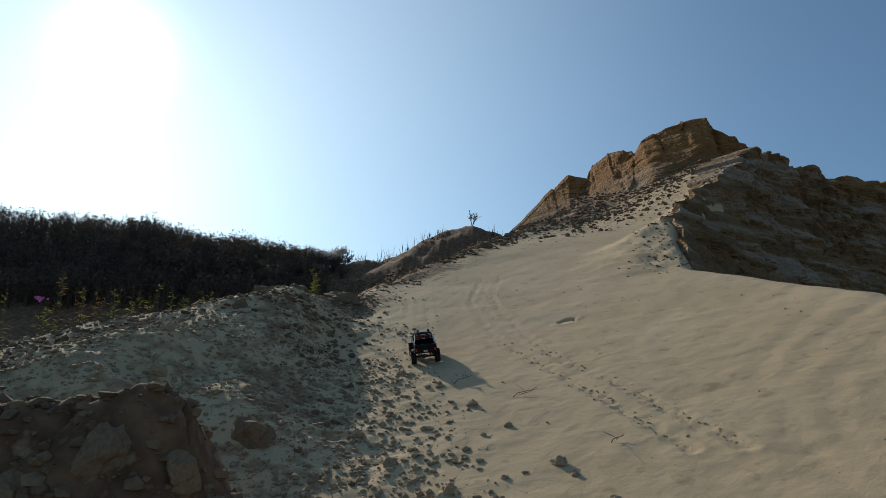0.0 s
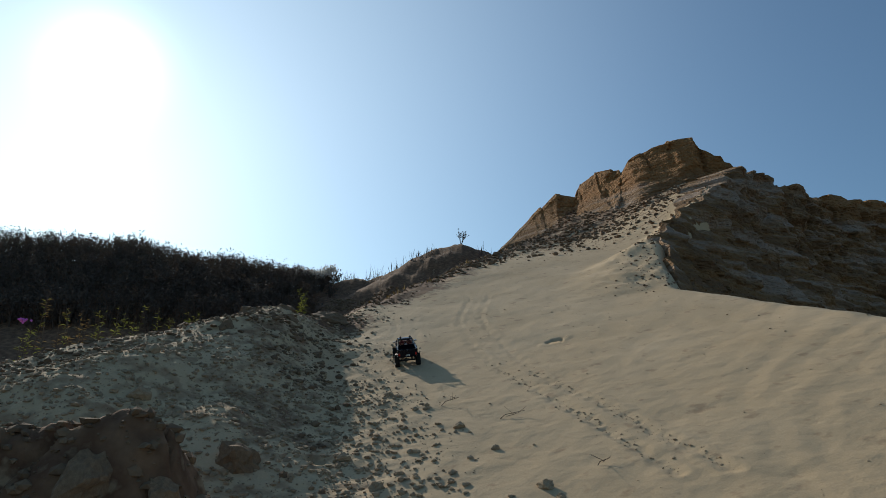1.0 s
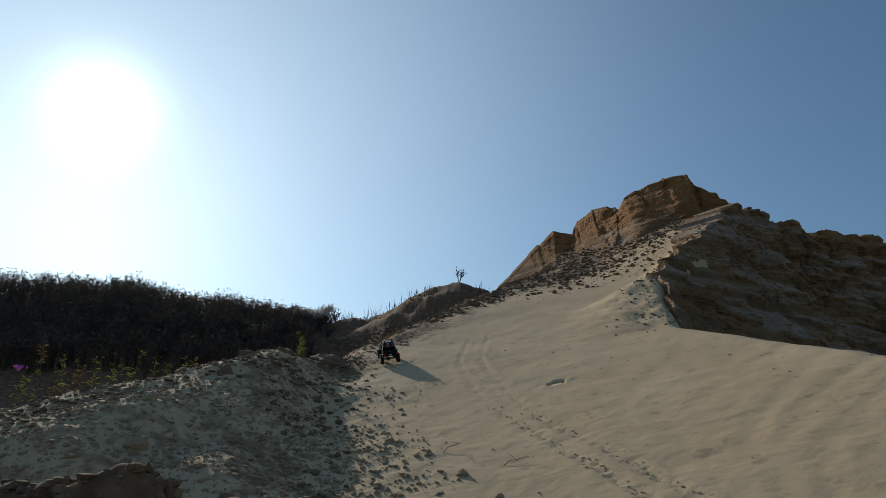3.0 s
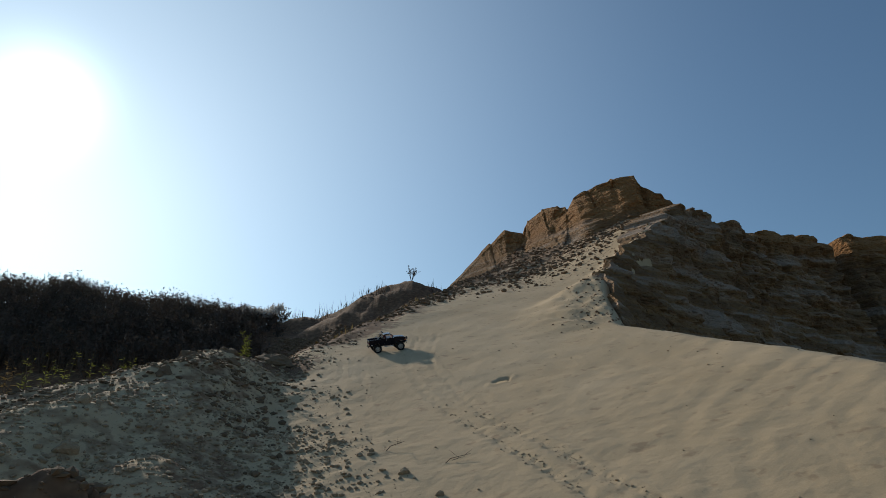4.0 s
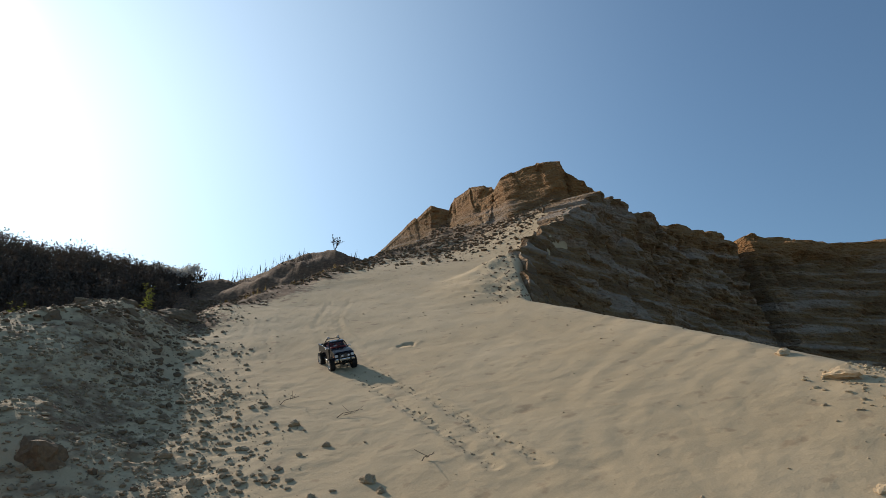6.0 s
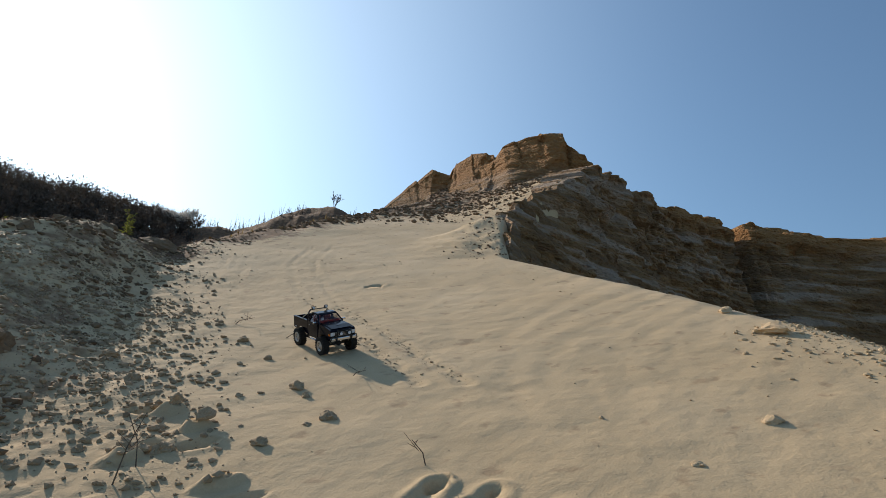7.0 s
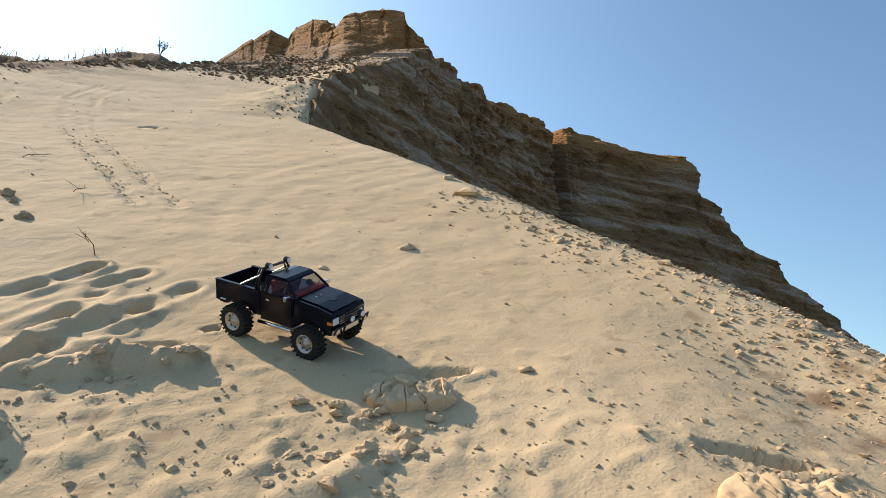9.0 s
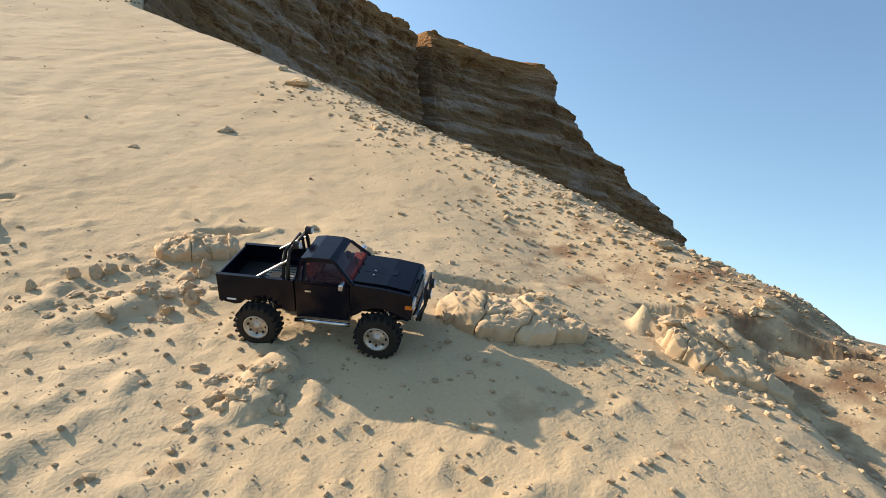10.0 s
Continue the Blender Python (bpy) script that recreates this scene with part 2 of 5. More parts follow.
def height(x, y):
    x, y = np.asarray(x, float), np.asarray(y, float)
    cap = 8.6 - 3.0 * smooth(6.9, 7.9, x) * smooth(14.7, 15.6, y)
    base = slope(np.clip(x, -6, 12), np.clip(y, -8, 30)) + 0.9 * smooth(3.5, 7.5, x) * smooth(11, 15.3, y)
    base = np.minimum(base, cap)
    # beyond the crest: the dune's lee side, then the pit under the cliff
    cx = crest(y)
    arete = np.interp(y, (8.6, 9.5, 11, 13.2, 15.4, 17), (0, 0.1, 0.40, 0.5, 0.12, 0))
    base = base + arete * smooth(1.6, 0.0, cx - x)
    wall = smooth(8, 9.5, y)
    back = 0.25 * (1 - wall) + 0.5 * smooth(13.3, 14.5, y)
    cx = cx - back
    over = np.maximum(x - cx, 0)
    steep = 0.85 + 4.0 * wall
    at_crest = slope(np.minimum(cx, 12), np.clip(y, -8, 30)) + 0.9 * smooth(3.5, 7.5, cx) * smooth(11, 15.3, y)
    at_crest = np.minimum(at_crest, 8.6 - 3.0 * smooth(6.9, 7.9, cx) * smooth(14.7, 15.6, y))
    at_crest = at_crest + arete
    lee = at_crest + (0.25 + 0.0426 * cx - 0.0099 * y) * over * (1 - wall) - steep * over * over / (over + 0.55)
    pit = -1.2 + 0.18 * np.clip(y, -10, 14)
    z = np.where(x > cx, np.maximum(lee, pit), base)
    # left of the upper slope the sand breaks off towards the gully
    edge = -1.0 + 0.47 * (y - 10.0)
    off = np.maximum(edge - x, 0) * smooth(9.3, 10.5, y)
    z = z - np.minimum(0.75 * off * off / (off + 0.6), 4.5)
    # the clod bank
    rise = smooth(0, 1.05 + 0.25 * smooth(4, 6, y), bank_edge(y) - x)
    lump = 0.5 + 0.12 * smooth(6, 4, y) + 0.16 * grain(x, y, 0.9, 3)
    lump = lump - 0.27 * smooth(-2.2, -1.6, x) * smooth(5.8, 4.8, y)
    bank = rise * lump * smooth(10.2, 8.8, y) * np.clip((0.87 * (y - 1.9) - 0.49 * (x + 1.2)) / 3.2 + 0.10 * grain(x, y, 2.0, 21), 0.03, 1)
    behind = np.maximum(bank_crest(y) - x, 0) * smooth(3.0, 5.0, y) * (1 - smooth(10.2, 11.5, y))
    near_lump = 0.80 * np.exp(-((y - 2.95 - 0.12 * grain(x, y, 1.7, 22)) / 0.42) ** 2) * smooth(-0.62, -1.25, x + 0.1 * grain(x, y, 2.5, 23))
    z = z + np.maximum(bank, near_lump) - np.minimum(0.7 * behind * behind / (behind + 0.4), 2.0)
    # small steps in the slope near its end
    z = z + np.interp(x, (1.9, 2.3, 2.65, 3.1, 3.5, 3.8), (0, 0.01, 0.06, 0, -0.08, -0.02)) * smooth(1.5, 0.3, y) * (x < cx + 1)
    z = z - 0.07 * smooth(0.0, 0.25, (x - 3.32) * 0.9 + (-0.5 - y) * 0.35 + 0.05 * grain(x, y, 3, 70)) * smooth(-0.25, -0.5, y)
    # the overgrown rise behind the gully, the bare knoll and the mound
    top = 5.5 + 0.075 * np.clip(-x - 4, 0, 30)
    rise2 = 1.3 + smooth(12.5, 25.5, y + 0.12 * x) * (top - 1.3) + 0.25 * grain(x, y, 0.35, 5)
    rise2 = np.where(x < 3.5, rise2, -5)
    knoll = 6.3 - 0.7 * np.hypot((x + 2.9) / 1.6, (y - 26) / 1.3) ** 1.5
    r = np.hypot((x - 1.15) / 1.15, (y - 27) / 1.0)
    mound = 8.35 - 0.75 * r * r / (r + 0.5) + 0.15 * grain(x, y, 1.2, 8)
    far_left = smooth(11.5, 14, y)
    z = np.maximum(z, np.where(y > 11, np.maximum(np.maximum(rise2, knoll), mound) * far_left - 10 * (1 - far_left), -50))
    # all flattens far off
    away = smooth(40, 75, np.hypot(x, y - 8))
    z = z * (1 - away) + (-2.0) * away
    return z


def relief(x, y):
    """Small unevenness: smooth sand by the dune, broken ground by the bank."""
    rough = smooth(0.6, -0.6, x + 0.17 * (y - 3.5) + 0.25 * grain(x, y, 1.1, 12)) * smooth(12, 9, y)
    far = smooth(30, 12, np.hypot(x, y))
    z = 0.05 * grain(x, y, 0.45, 1, 3) + (0.010 * grain(x, y, 5, 2, 4) + (0.014 * smooth(0.1, 0.6, grain(x, y, 9, 77, 3)) + 0.007 * smooth(0.05, 0.5, grain(x, y, 19, 78, 2))) * smooth(1.9, 0.9, y + 0.45 * (x - 2)) * smooth(2.9, 2.3, x)) * far
    z = z + rough * far * ((0.035 + 0.04 * smooth(5, 7, y)) * grain(x, y, 2.6, 4, 5) + 0.022 * np.abs(grain(x, y, 8, 9, 3)))
    lump = smooth(-0.5, -1.0, x) * smooth(3.5, 3.0, y) * smooth(1.5, 2.2, y)
    z = z + lump * (0.09 * np.abs(grain(x, y, 4, 80, 4)) + 0.05 * grain(x, y, 9, 81, 4) - 0.06 * smooth(0.06, 0.0, np.abs(grain(x, y, 2.2, 82, 3))))
    crust = smooth(1.3, 0.5, y + 0.45 * (x - 2) + 0.3 * grain(x, y, 1.5, 95)) * smooth(3.9, 3.3, x) * smooth(0.4, 0.9, x)
    z = z + crust * (0.008 * smooth(0.2, 0.6, grain(x, y, 13, 90, 3)) + 0.004 * grain(x, y, 26, 91, 2))
    rib = smooth(2.0, 0.3, crest(y) - x + 0.5 * grain(x, y, 0.8, 92)) * smooth(8.3, 9.3, y) * smooth(17, 14.5, y)
    z = z + rib * (0.16 * np.abs(grain(x + 0.6 * y, y * 0.45, 1.6, 93, 5)) + 0.05 * grain(x, y, 4, 94, 4) - 0.05)
    talus = smooth(14, 19, y) + smooth(0.9, -0.3, x - (-1.0 + 0.47 * (y - 10.0))) * smooth(9.5, 11, y)
    return z + np.clip(talus, 0, 1) * 0.18 * grain(x, y, 1.3, 6, 5)


def path_gap(x, y, pts):
    """How far each place lies from a line through pts."""
    best = np.full(np.shape(x), 1e9)
    for (ax, ay), (bx, by) in zip(pts, pts[1:]):
        dx, dy = bx - ax, by - ay
        t = np.clip(((x - ax) * dx + (y - ay) * dy) / (dx * dx + dy * dy), 0, 1)
        best = np.minimum(best, np.hypot(x - ax - t * dx, y - ay - t * dy))
    return best


# tyre tracks: the line, half the gap between its wheels' lines, depth
TRACKS = [
    ([(0.62, 10.0), (0.40, 8.4), (0.52, 7.0), (0.75, 5.8), (1.05, 4.75), (1.22, 4.1), (1.36, 3.5)], 0.0, 0.014),
    ([(0.94, 10.2), (0.68, 8.6), (0.78, 7.3), (1.02, 5.5), (1.30, 4.6), (1.45, 4.0), (1.60, 3.4)], 0.0, 0.014),
    ([(-0.42, 8.8), (-0.32, 7.0), (-0.10, 5.5)], 0.0, 0.010),
    ([(-0.16, 8.8), (-0.06, 7.0), (0.08, 5.5)], 0.0, 0.010),
    ([(-0.98, 9.95), (-0.25, 9.75), (0.35, 9.35), (0.75, 8.4)], 0.0, 0.008),
]
# hollows: place, half length, half width, turn in degrees, depth
HOLLOWS = [
    (1.34, 6.82, 0.16, 0.06, 25, 0.07), (1.26, 2.33, 0.075, 0.035, 40, 0.045), (1.45, 2.21, 0.07, 0.035, 40, 0.04), (1.08, 2.14, 0.06, 0.035, 35, 0.035), (1.30, 2.0, 0.06, 0.04, 50, 0.03),
    (1.46, 1.82, 0.08, 0.045, 40, 0.05), (1.64, 1.98, 0.06, 0.035, 45, 0.035), (1.69, 1.56, 0.06, 0.045, 0, 0.04), (1.49, 1.46, 0.14, 0.05, -12, 0.06), (1.23, 1.82, 0.06, 0.04, 40, 0.03),
    (2.32, 0.98, 0.16, 0.045, -22, 0.065), (2.90, 0.22, 0.22, 0.06, -36, 0.085), (3.53, -0.10, 0.16, 0.05, -45, 0.06), (0.12, 3.0, 0.10, 0.06, 30, 0.05),
    (-0.62, 4.3, 0.10, 0.06, 0, 0.05), (0.30, 2.95, 0.12, 0.07, 20, 0.04), (-0.05, 3.45, 0.10, 0.06, -10, 0.05), (3.75, -0.45, 0.3, 0.06, -50, 0.07), (0.55, 2.42, 0.12, 0.04, 10, 0.03),
]
# churned humps: place, half length, half width, turn, height
HUMPS = [
    (1.25, 1.36, 0.17, 0.055, 0, 0.05), (1.50, 1.34, 0.14, 0.05, -4, 0.06), (1.16, 1.62, 0.12, 0.04, 45, 0.03), (0.46, 2.55, 0.11, 0.04, 15, 0.035), (0.63, 2.30, 0.13, 0.04, -10, 0.03),
    (0.12, 3.40, 0.08, 0.045, 0, 0.05), (0.28, 3.14, 0.09, 0.045, 10, 0.05), (0.05, 2.85, 0.1, 0.05, 20, 0.05), (2.16, 0.10, 0.08, 0.05, 30, 0.03), (2.10, 0.02, 0.06, 0.04, 0, 0.025),
    (3.42, -0.30, 0.22, 0.07, -50, 0.06), (1.95, 0.60, 0.14, 0.06, 10, 0.025),
]
# marks dragged by feet and wheels: from, to, half width, depth at the end
SCUFFS = [
    (0.80, 1.82, 1.26, 2.33, 0.035, 0.026), (1.0, 1.75, 1.45, 2.21, 0.035, 0.024), (0.75, 1.95, 1.08, 2.14, 0.035, 0.022), (1.04, 1.45, 1.46, 1.82, 0.05, 0.034), (1.15, 1.62, 1.30, 2.0, 0.04, 0.022),
    (1.34, 1.65, 1.64, 1.98, 0.04, 0.024), (1.0, 1.58, 1.23, 1.82, 0.05, 0.026), (0.92, 1.30, 1.18, 1.52, 0.05, 0.026), (1.1, 2.0, 1.35, 2.12, 0.03, 0.018), (1.12, 1.5, 1.4, 1.62, 0.03, 0.022),
]
# low swells across the dune, left by sliding wheels: lines, half width, depth
SWELLS = [
    ([(3.75, 5.3), (2.67, 4.64), (2.12, 4.02), (1.85, 3.46), (1.75, 2.7)], 0.075, 0.005), ([(3.6, 4.75), (2.6, 4.15), (2.15, 3.6), (1.95, 3.0)], 0.065, 0.004), ([(3.7, 5.75), (2.9, 5.2), (2.3, 4.6), (1.95, 4.0)], 0.08, 0.0045),
    ([(3.7, 4.3), (2.95, 3.85), (2.5, 3.3), (2.3, 2.8)], 0.07, 0.0035), ([(3.6, 6.3), (2.7, 5.7), (2.1, 5.2)], 0.09, 0.004),
]


def marks(x, y):
    """Ruts with low berms, footprints and the scars behind fallen slabs."""
    z = np.zeros(np.shape(x))
    near = (np.abs(x - 1.2) < 3.5) & (y > -1.5) & (y < 11)
    if np.ndim(x) == 0 or not near.any():
        return z
    u, v = x[near], y[near]
    d = np.zeros(u.shape)
    for pts, gap, deep in TRACKS:
        g = path_gap(u, v, pts) + 0.012 * grain(u, v, 4, 40)
        fade = (0.6 + 0.4 * grain(u, v, 1.5, 41)) * (0.4 + 0.6 * smooth(6.2, 4.8, v))
        d += deep * fade * (-np.exp(-(g / 0.035) ** 2) + 0.6 * np.exp(-((g - 0.075) / 0.03) ** 2))
        d += deep * 0.8 * np.exp(-(g / 0.06) ** 2) * grain(u, v, 22, 42, 2)
    for hx, hy, a, b, turn, deep in HOLLOWS:
        c, s = math.cos(radians(turn)), math.sin(radians(turn))
        p, q = ((u - hx) * c + (v - hy) * s) / (0.8 * a), (-(u - hx) * s + (v - hy) * c) / (0.8 * b)
        if a < 0.1:
            p, q = 1.3 * p, 1.3 * q
        r = np.sqrt(p * p + q * q) + 0.45 * grain(u, v, 13, 43) + 0.2 * grain(u, v, 34, 37, 2)
        d += -deep * smooth(1.0, 0.78, r) + 0.18 * deep * np.exp(-((r - 1.35) / 0.25) ** 2) * (q < 0.3)
    for hx, hy, a, b, turn, high in HUMPS:
        c, s = math.cos(radians(turn)), math.sin(radians(turn))
        p, q = ((u - hx) * c + (v - hy) * s) / a, (-(u - hx) * s + (v - hy) * c) / b
        r = np.sqrt(p * p + q * q) + 0.5 * grain(u, v, 9, 44) + 0.25 * grain(u, v, 26, 45, 2)
        d += high * smooth(1.15, 0.55, r) * (1 + 0.8 * grain(u, v, 18, 46, 3))
    for ax, ay, bx, by, w, deep in SCUFFS:
        dx, dy = bx - ax, by - ay
        t = np.clip(((u - ax) * dx + (v - ay) * dy) / (dx * dx + dy * dy), 0, 1)
        g = np.hypot(u - ax - t * dx, v - ay - t * dy) + 0.014 * grain(u, v, 7, 47)
        d += deep * (0.3 + 0.7 * t * t) * (0.7 + 0.5 * grain(u, v, 6, 48)) * (0.75 * np.exp(-((g - 1.7 * w) / (0.6 * w)) ** 2) - np.exp(-(g / w) ** 2))
    for pts, w, deep in SWELLS:
        g = path_gap(u, v, pts) + 0.03 * grain(u, v, 2, 49)
        d += 0.65 * deep * (0.75 + 0.7 * grain(u, v, 1.2, 38)) * (0.8 * np.exp(-((g - 1.8 * w) / w) ** 2) - np.exp(-(g / w) ** 2)) * smooth(4.2, 3.7, u)
    z[near] = d
    return z


def land(x, y):
    x, y = np.asarray(x, float), np.asarray(y, float)
    return height(x, y) + relief(x, y) + marks(x, y)


def axis_steps(lo, hi, fine_lo, fine_hi, step, grow):
    mid = list(np.arange(fine_lo, fine_hi, step))
    up, d = [mid[-1] + step], step
    while up[-1] < hi:
        d *= grow if up[-1] < 32 else 1.15
        up.append(up[-1] + d)
    down, d = [mid[0] - step], step
    while down[-1] > lo:
        d *= max(grow, 1.025) if down[-1] > -30 else 1.15
        down.append(down[-1] - d)
    return np.array(down[::-1] + mid + up)


def sheet(name, gx, gy, z, mat):
    """A mesh from a grid of heights."""
    nx, ny = len(gx), len(gy)
    X, Y = np.meshgrid(gx, gy)
    co = np.stack([X, Y, z], -1).reshape(-1, 3)
    i = np.arange(nx * ny).reshape(ny, nx)
    quads = np.stack([i[:-1, :-1], i[:-1, 1:], i[1:, 1:], i[1:, :-1]], -1).reshape(-1, 4)
    me = bpy.data.meshes.new(name)
    me.vertices.add(len(co))
    me.vertices.foreach_set("co", co.astype(np.float32).ravel())
    me.loops.add(quads.size)
    me.loops.foreach_set("vertex_index", quads.astype(np.int32).ravel())
    me.polygons.add(len(quads))
    me.polygons.foreach_set("loop_start", np.arange(0, quads.size, 4, dtype=np.int32))
    me.update(calc_edges=True)
    me.polygons.foreach_set("use_smooth", np.ones(len(quads), bool))
    me.materials.append(mat)
    return new(name, me)


gx = axis_steps(-1800, 1800, -2.2, 4.2, 0.0165, 1.028)
gy = axis_steps(-1800, 1800, -1.0, 4.6, 0.0165, 1.015)
GX, GY = np.meshgrid(gx, gy)
GZ = land(GX, GY)
ground = tagged(sheet("ground", gx, gy, GZ, SAND), "pale beige sand slope with tyre tracks and broken clods", "ground", kind="structure")


def lie(x, y):
    """The ground's height at places, read off its mesh."""
    x, y = np.asarray(x, float), np.asarray(y, float)
    i = np.clip(np.searchsorted(gx, x) - 1, 0, len(gx) - 2)
    j = np.clip(np.searchsorted(gy, y) - 1, 0, len(gy) - 2)
    u, v = (x - gx[i]) / (gx[i + 1] - gx[i]), (y - gy[j]) / (gy[j + 1] - gy[j])
    return (GZ[j, i] * (1 - u) + GZ[j, i + 1] * u) * (1 - v) + (GZ[j + 1, i] * (1 - u) + GZ[j + 1, i + 1] * u) * v


def soil_share(x, y):
    """How much brown clay lies in the sand: on the bank, the talus and the rise behind. At the crest's end it also
    paints in shade.
    """
    n = grain(x, y, 0.8, 30, 5)
    bank = smooth(0.1, 0.9, bank_edge(y) - x + 0.5 * n) * smooth(11, 9.5, y) * (0.26 + 0.9 * np.clip(n + 0.08, 0, 0.7))
    lump = smooth(-0.4, -1.0, x) * smooth(3.7, 3.0, y + 0.4 * n) * 1.0
    tip = smooth(0.9, 0.3, np.hypot(x + 1.35, (y - 8.8) * 0.8)) * 1.0
    edge = -1.0 + 0.47 * (y - 10.0)
    strip = smooth(-0.9, 0.5, edge + 0.25 - x + 0.5 * n) * smooth(9.4, 10.3, y)
    upper = smooth(12, 19, y + 1.2 * n - 0.3 * np.clip(x - 3, 0, 4)) * 0.75
    lee = smooth(0.35, 0.9, x - crest(y) + 0.5 * n) * 0.5
    # brown ground at the crest's end, share raised to darken it like a shaded slope
    end = smooth(2.9, 3.6, x + 0.4 * n) * smooth(1.4, -0.2, y) * 0.44 * (y > -8)
    return np.clip(np.maximum.reduce([end, bank, lump, tip, strip, upper, lee]), 0, 1)


share = ground.data.attributes.new("soil", "FLOAT", "POINT")
share.data.foreach_set("value", soil_share(GX, GY).astype(np.float32).ravel())


# ---- the cliff ----
def cliff_sheet(name, rim, foot, mat, label, ledge=0.25, seed=0, step=0.075, rows=140, lip=1.0, ragged=0.30):
    """A rock face hung between its rim and its foot, with bedded ledges. rim and foot: stations (x, y, z)."""
    rim, foot = np.array(rim, float), np.array(foot, float)
    along = np.r_[0, np.cumsum(np.linalg.norm(np.diff(rim, axis=0), axis=1))]
    s = np.arange(0, along[-1], step)
    top = np.stack([np.interp(s, along, rim[:, k]) for k in range(3)], 1)
    base = np.stack([np.interp(s, along, foot[:, k]) for k in range(3)], 1)
    t = np.linspace(0, 1, rows)
    S, T = np.meshgrid(s, t)
    top[:, 2] += 0.08 * grain(s, s * 0, 1.6, seed + 3, 4) + 0.05 * np.sign(grain(s, s * 0, 0.6, seed + 4, 2))
    z = top[None, :, 2] * (1 - T) + base[None, :, 2] * T
    out = base - top
    out[:, 2] = 0
    width = np.linalg.norm(out, axis=1, keepdims=True) + 1e-6
    way = out / width
    # steep cap under the rim, then a slope that eases towards the foot
    prof = 0.10 * np.minimum(T / 0.08, 1) + 0.90 * np.clip((T - 0.10) / 0.9, 0, 1) ** 1.25
    bed = z + 0.25 * grain(S, z * 0.0, 0.12, seed + 1, 2)
    led = ledge * smooth(-2, 9, S) * (0.6 * grain(bed * 0 + 3.1, bed, 2.2, seed + 2, 4) + 0.9 * grain(S * 0.35, bed, 4.0, seed + 6, 4))
    gully = 1.5 * ragged * grain(S, T * 0.8, 0.35, seed + 7, 4) * smooth(0.0, 0.25, T)
    rough = ragged * grain(S, z, 1.6, seed + 8, 6)
    blocky = 0.5 * ragged * np.round(2.2 * grain(S * 0.6, bed * 1.6, 1.1, seed + 9, 3)) / 2.2
    crack = -0.7 * ragged * smooth(0.10, 0.0, np.abs(grain(S, z * 0.25, 0.9, seed + 11, 3)))
    d = (led + gully + rough + blocky + crack * smooth(0.5, 0.2, T)) * (0.15 + 0.85 * smooth(0, 3.5, S))
    xy = top[None, :, :2] + way[None, :, :2] * (prof * width[None, :, 0] + d)[..., None]
    co = np.concatenate([xy, z[..., None]], -1)
    ny, nx = T.shape
    # a cap that runs back from the rim
    back = co[:1].copy()
    grown = smooth(4.0, 8.0, s) if lip > 1 else np.ones(len(s))
    back[0, :, :2] -= way[:, :2] * (0.15 + (lip - 0.15) * grown)[:, None]
    back[0, :, 2] -= 0.12 + 0.35 * (1 - grown)
    co = np.concatenate([back, co], 0)
    ny += 1
    i = np.arange(nx * ny).reshape(ny, nx)
    quads = np.stack([i[:-1, :-1], i[1:, :-1], i[1:, 1:], i[:-1, 1:]], -1).reshape(-1, 4)
    me = bpy.data.meshes.new(name)
    me.from_pydata(co.reshape(-1, 3).tolist(), [], quads.tolist())
    me.materials.append(mat)
    return tagged(new(name, me), label, "cliff", kind="structure")


cliff_sheet("cliff",
            [(3.4, 8.6, 3.2), (3.95, 11.0, 4.7), (5.7, 13.2, 6.4), (7.6, 15.4, 8.0), (8.55, 16.2, 8.1), (9.6, 17.3, 8.25), (10.7, 18.5, 8.7), (11.9, 19.3, 8.8), (12.4, 20.0, 9.05),
             (15.15, 20.6, 9.4), (15.4, 21.4, 8.7), (15.65, 21.4, 8.7), (15.9, 20.6, 9.4), (18.1, 19.5, 9.1), (20.2, 18.0, 9.12), (20.5, 17.8, 8.55), (20.85, 17.6, 7.9), (21.8, 17.4, 7.5), (22.5, 17.2, 6.85), (22.95, 17.0, 6.2), (23.7, 16.6, 6.1), (25.4, 16.3, 5.5), (29, 16.0, 4.2), (31, 17, 2.5)],
            [(4.2, 8.0, 1.4), (6.0, 9.6, 1.2), (8.0, 11.3, 1.2), (10.0, 12.8, 1.2), (10.6, 13.2, 1.2), (11.2, 13.7, 1.2), (12.0, 14.2, 1.2), (12.8, 14.7, 1.2), (13.4, 15.0, 1.2),
             (15.3, 15.2, 1.2), (15.5, 15.5, 1.2), (15.7, 15.5, 1.2), (16.0, 15.2, 1.2), (18.8, 14.6, 1.2), (21.0, 14.0, 1.2), (21.4, 14.0, 1.2), (21.8, 14.0, 1.2), (22.6, 14.0, 1.2), (23.2, 14.1, 1.2), (23.7, 14.1, 1.2), (24.4, 14.2, 1.2), (26, 14.5, 1.2), (29, 14.6, 1.2), (31, 15, 1.2)],
            CLIFF, "tall bedded sandstone and clay quarry cliff in shade", seed=1, ledge=0.3, lip=1.01)
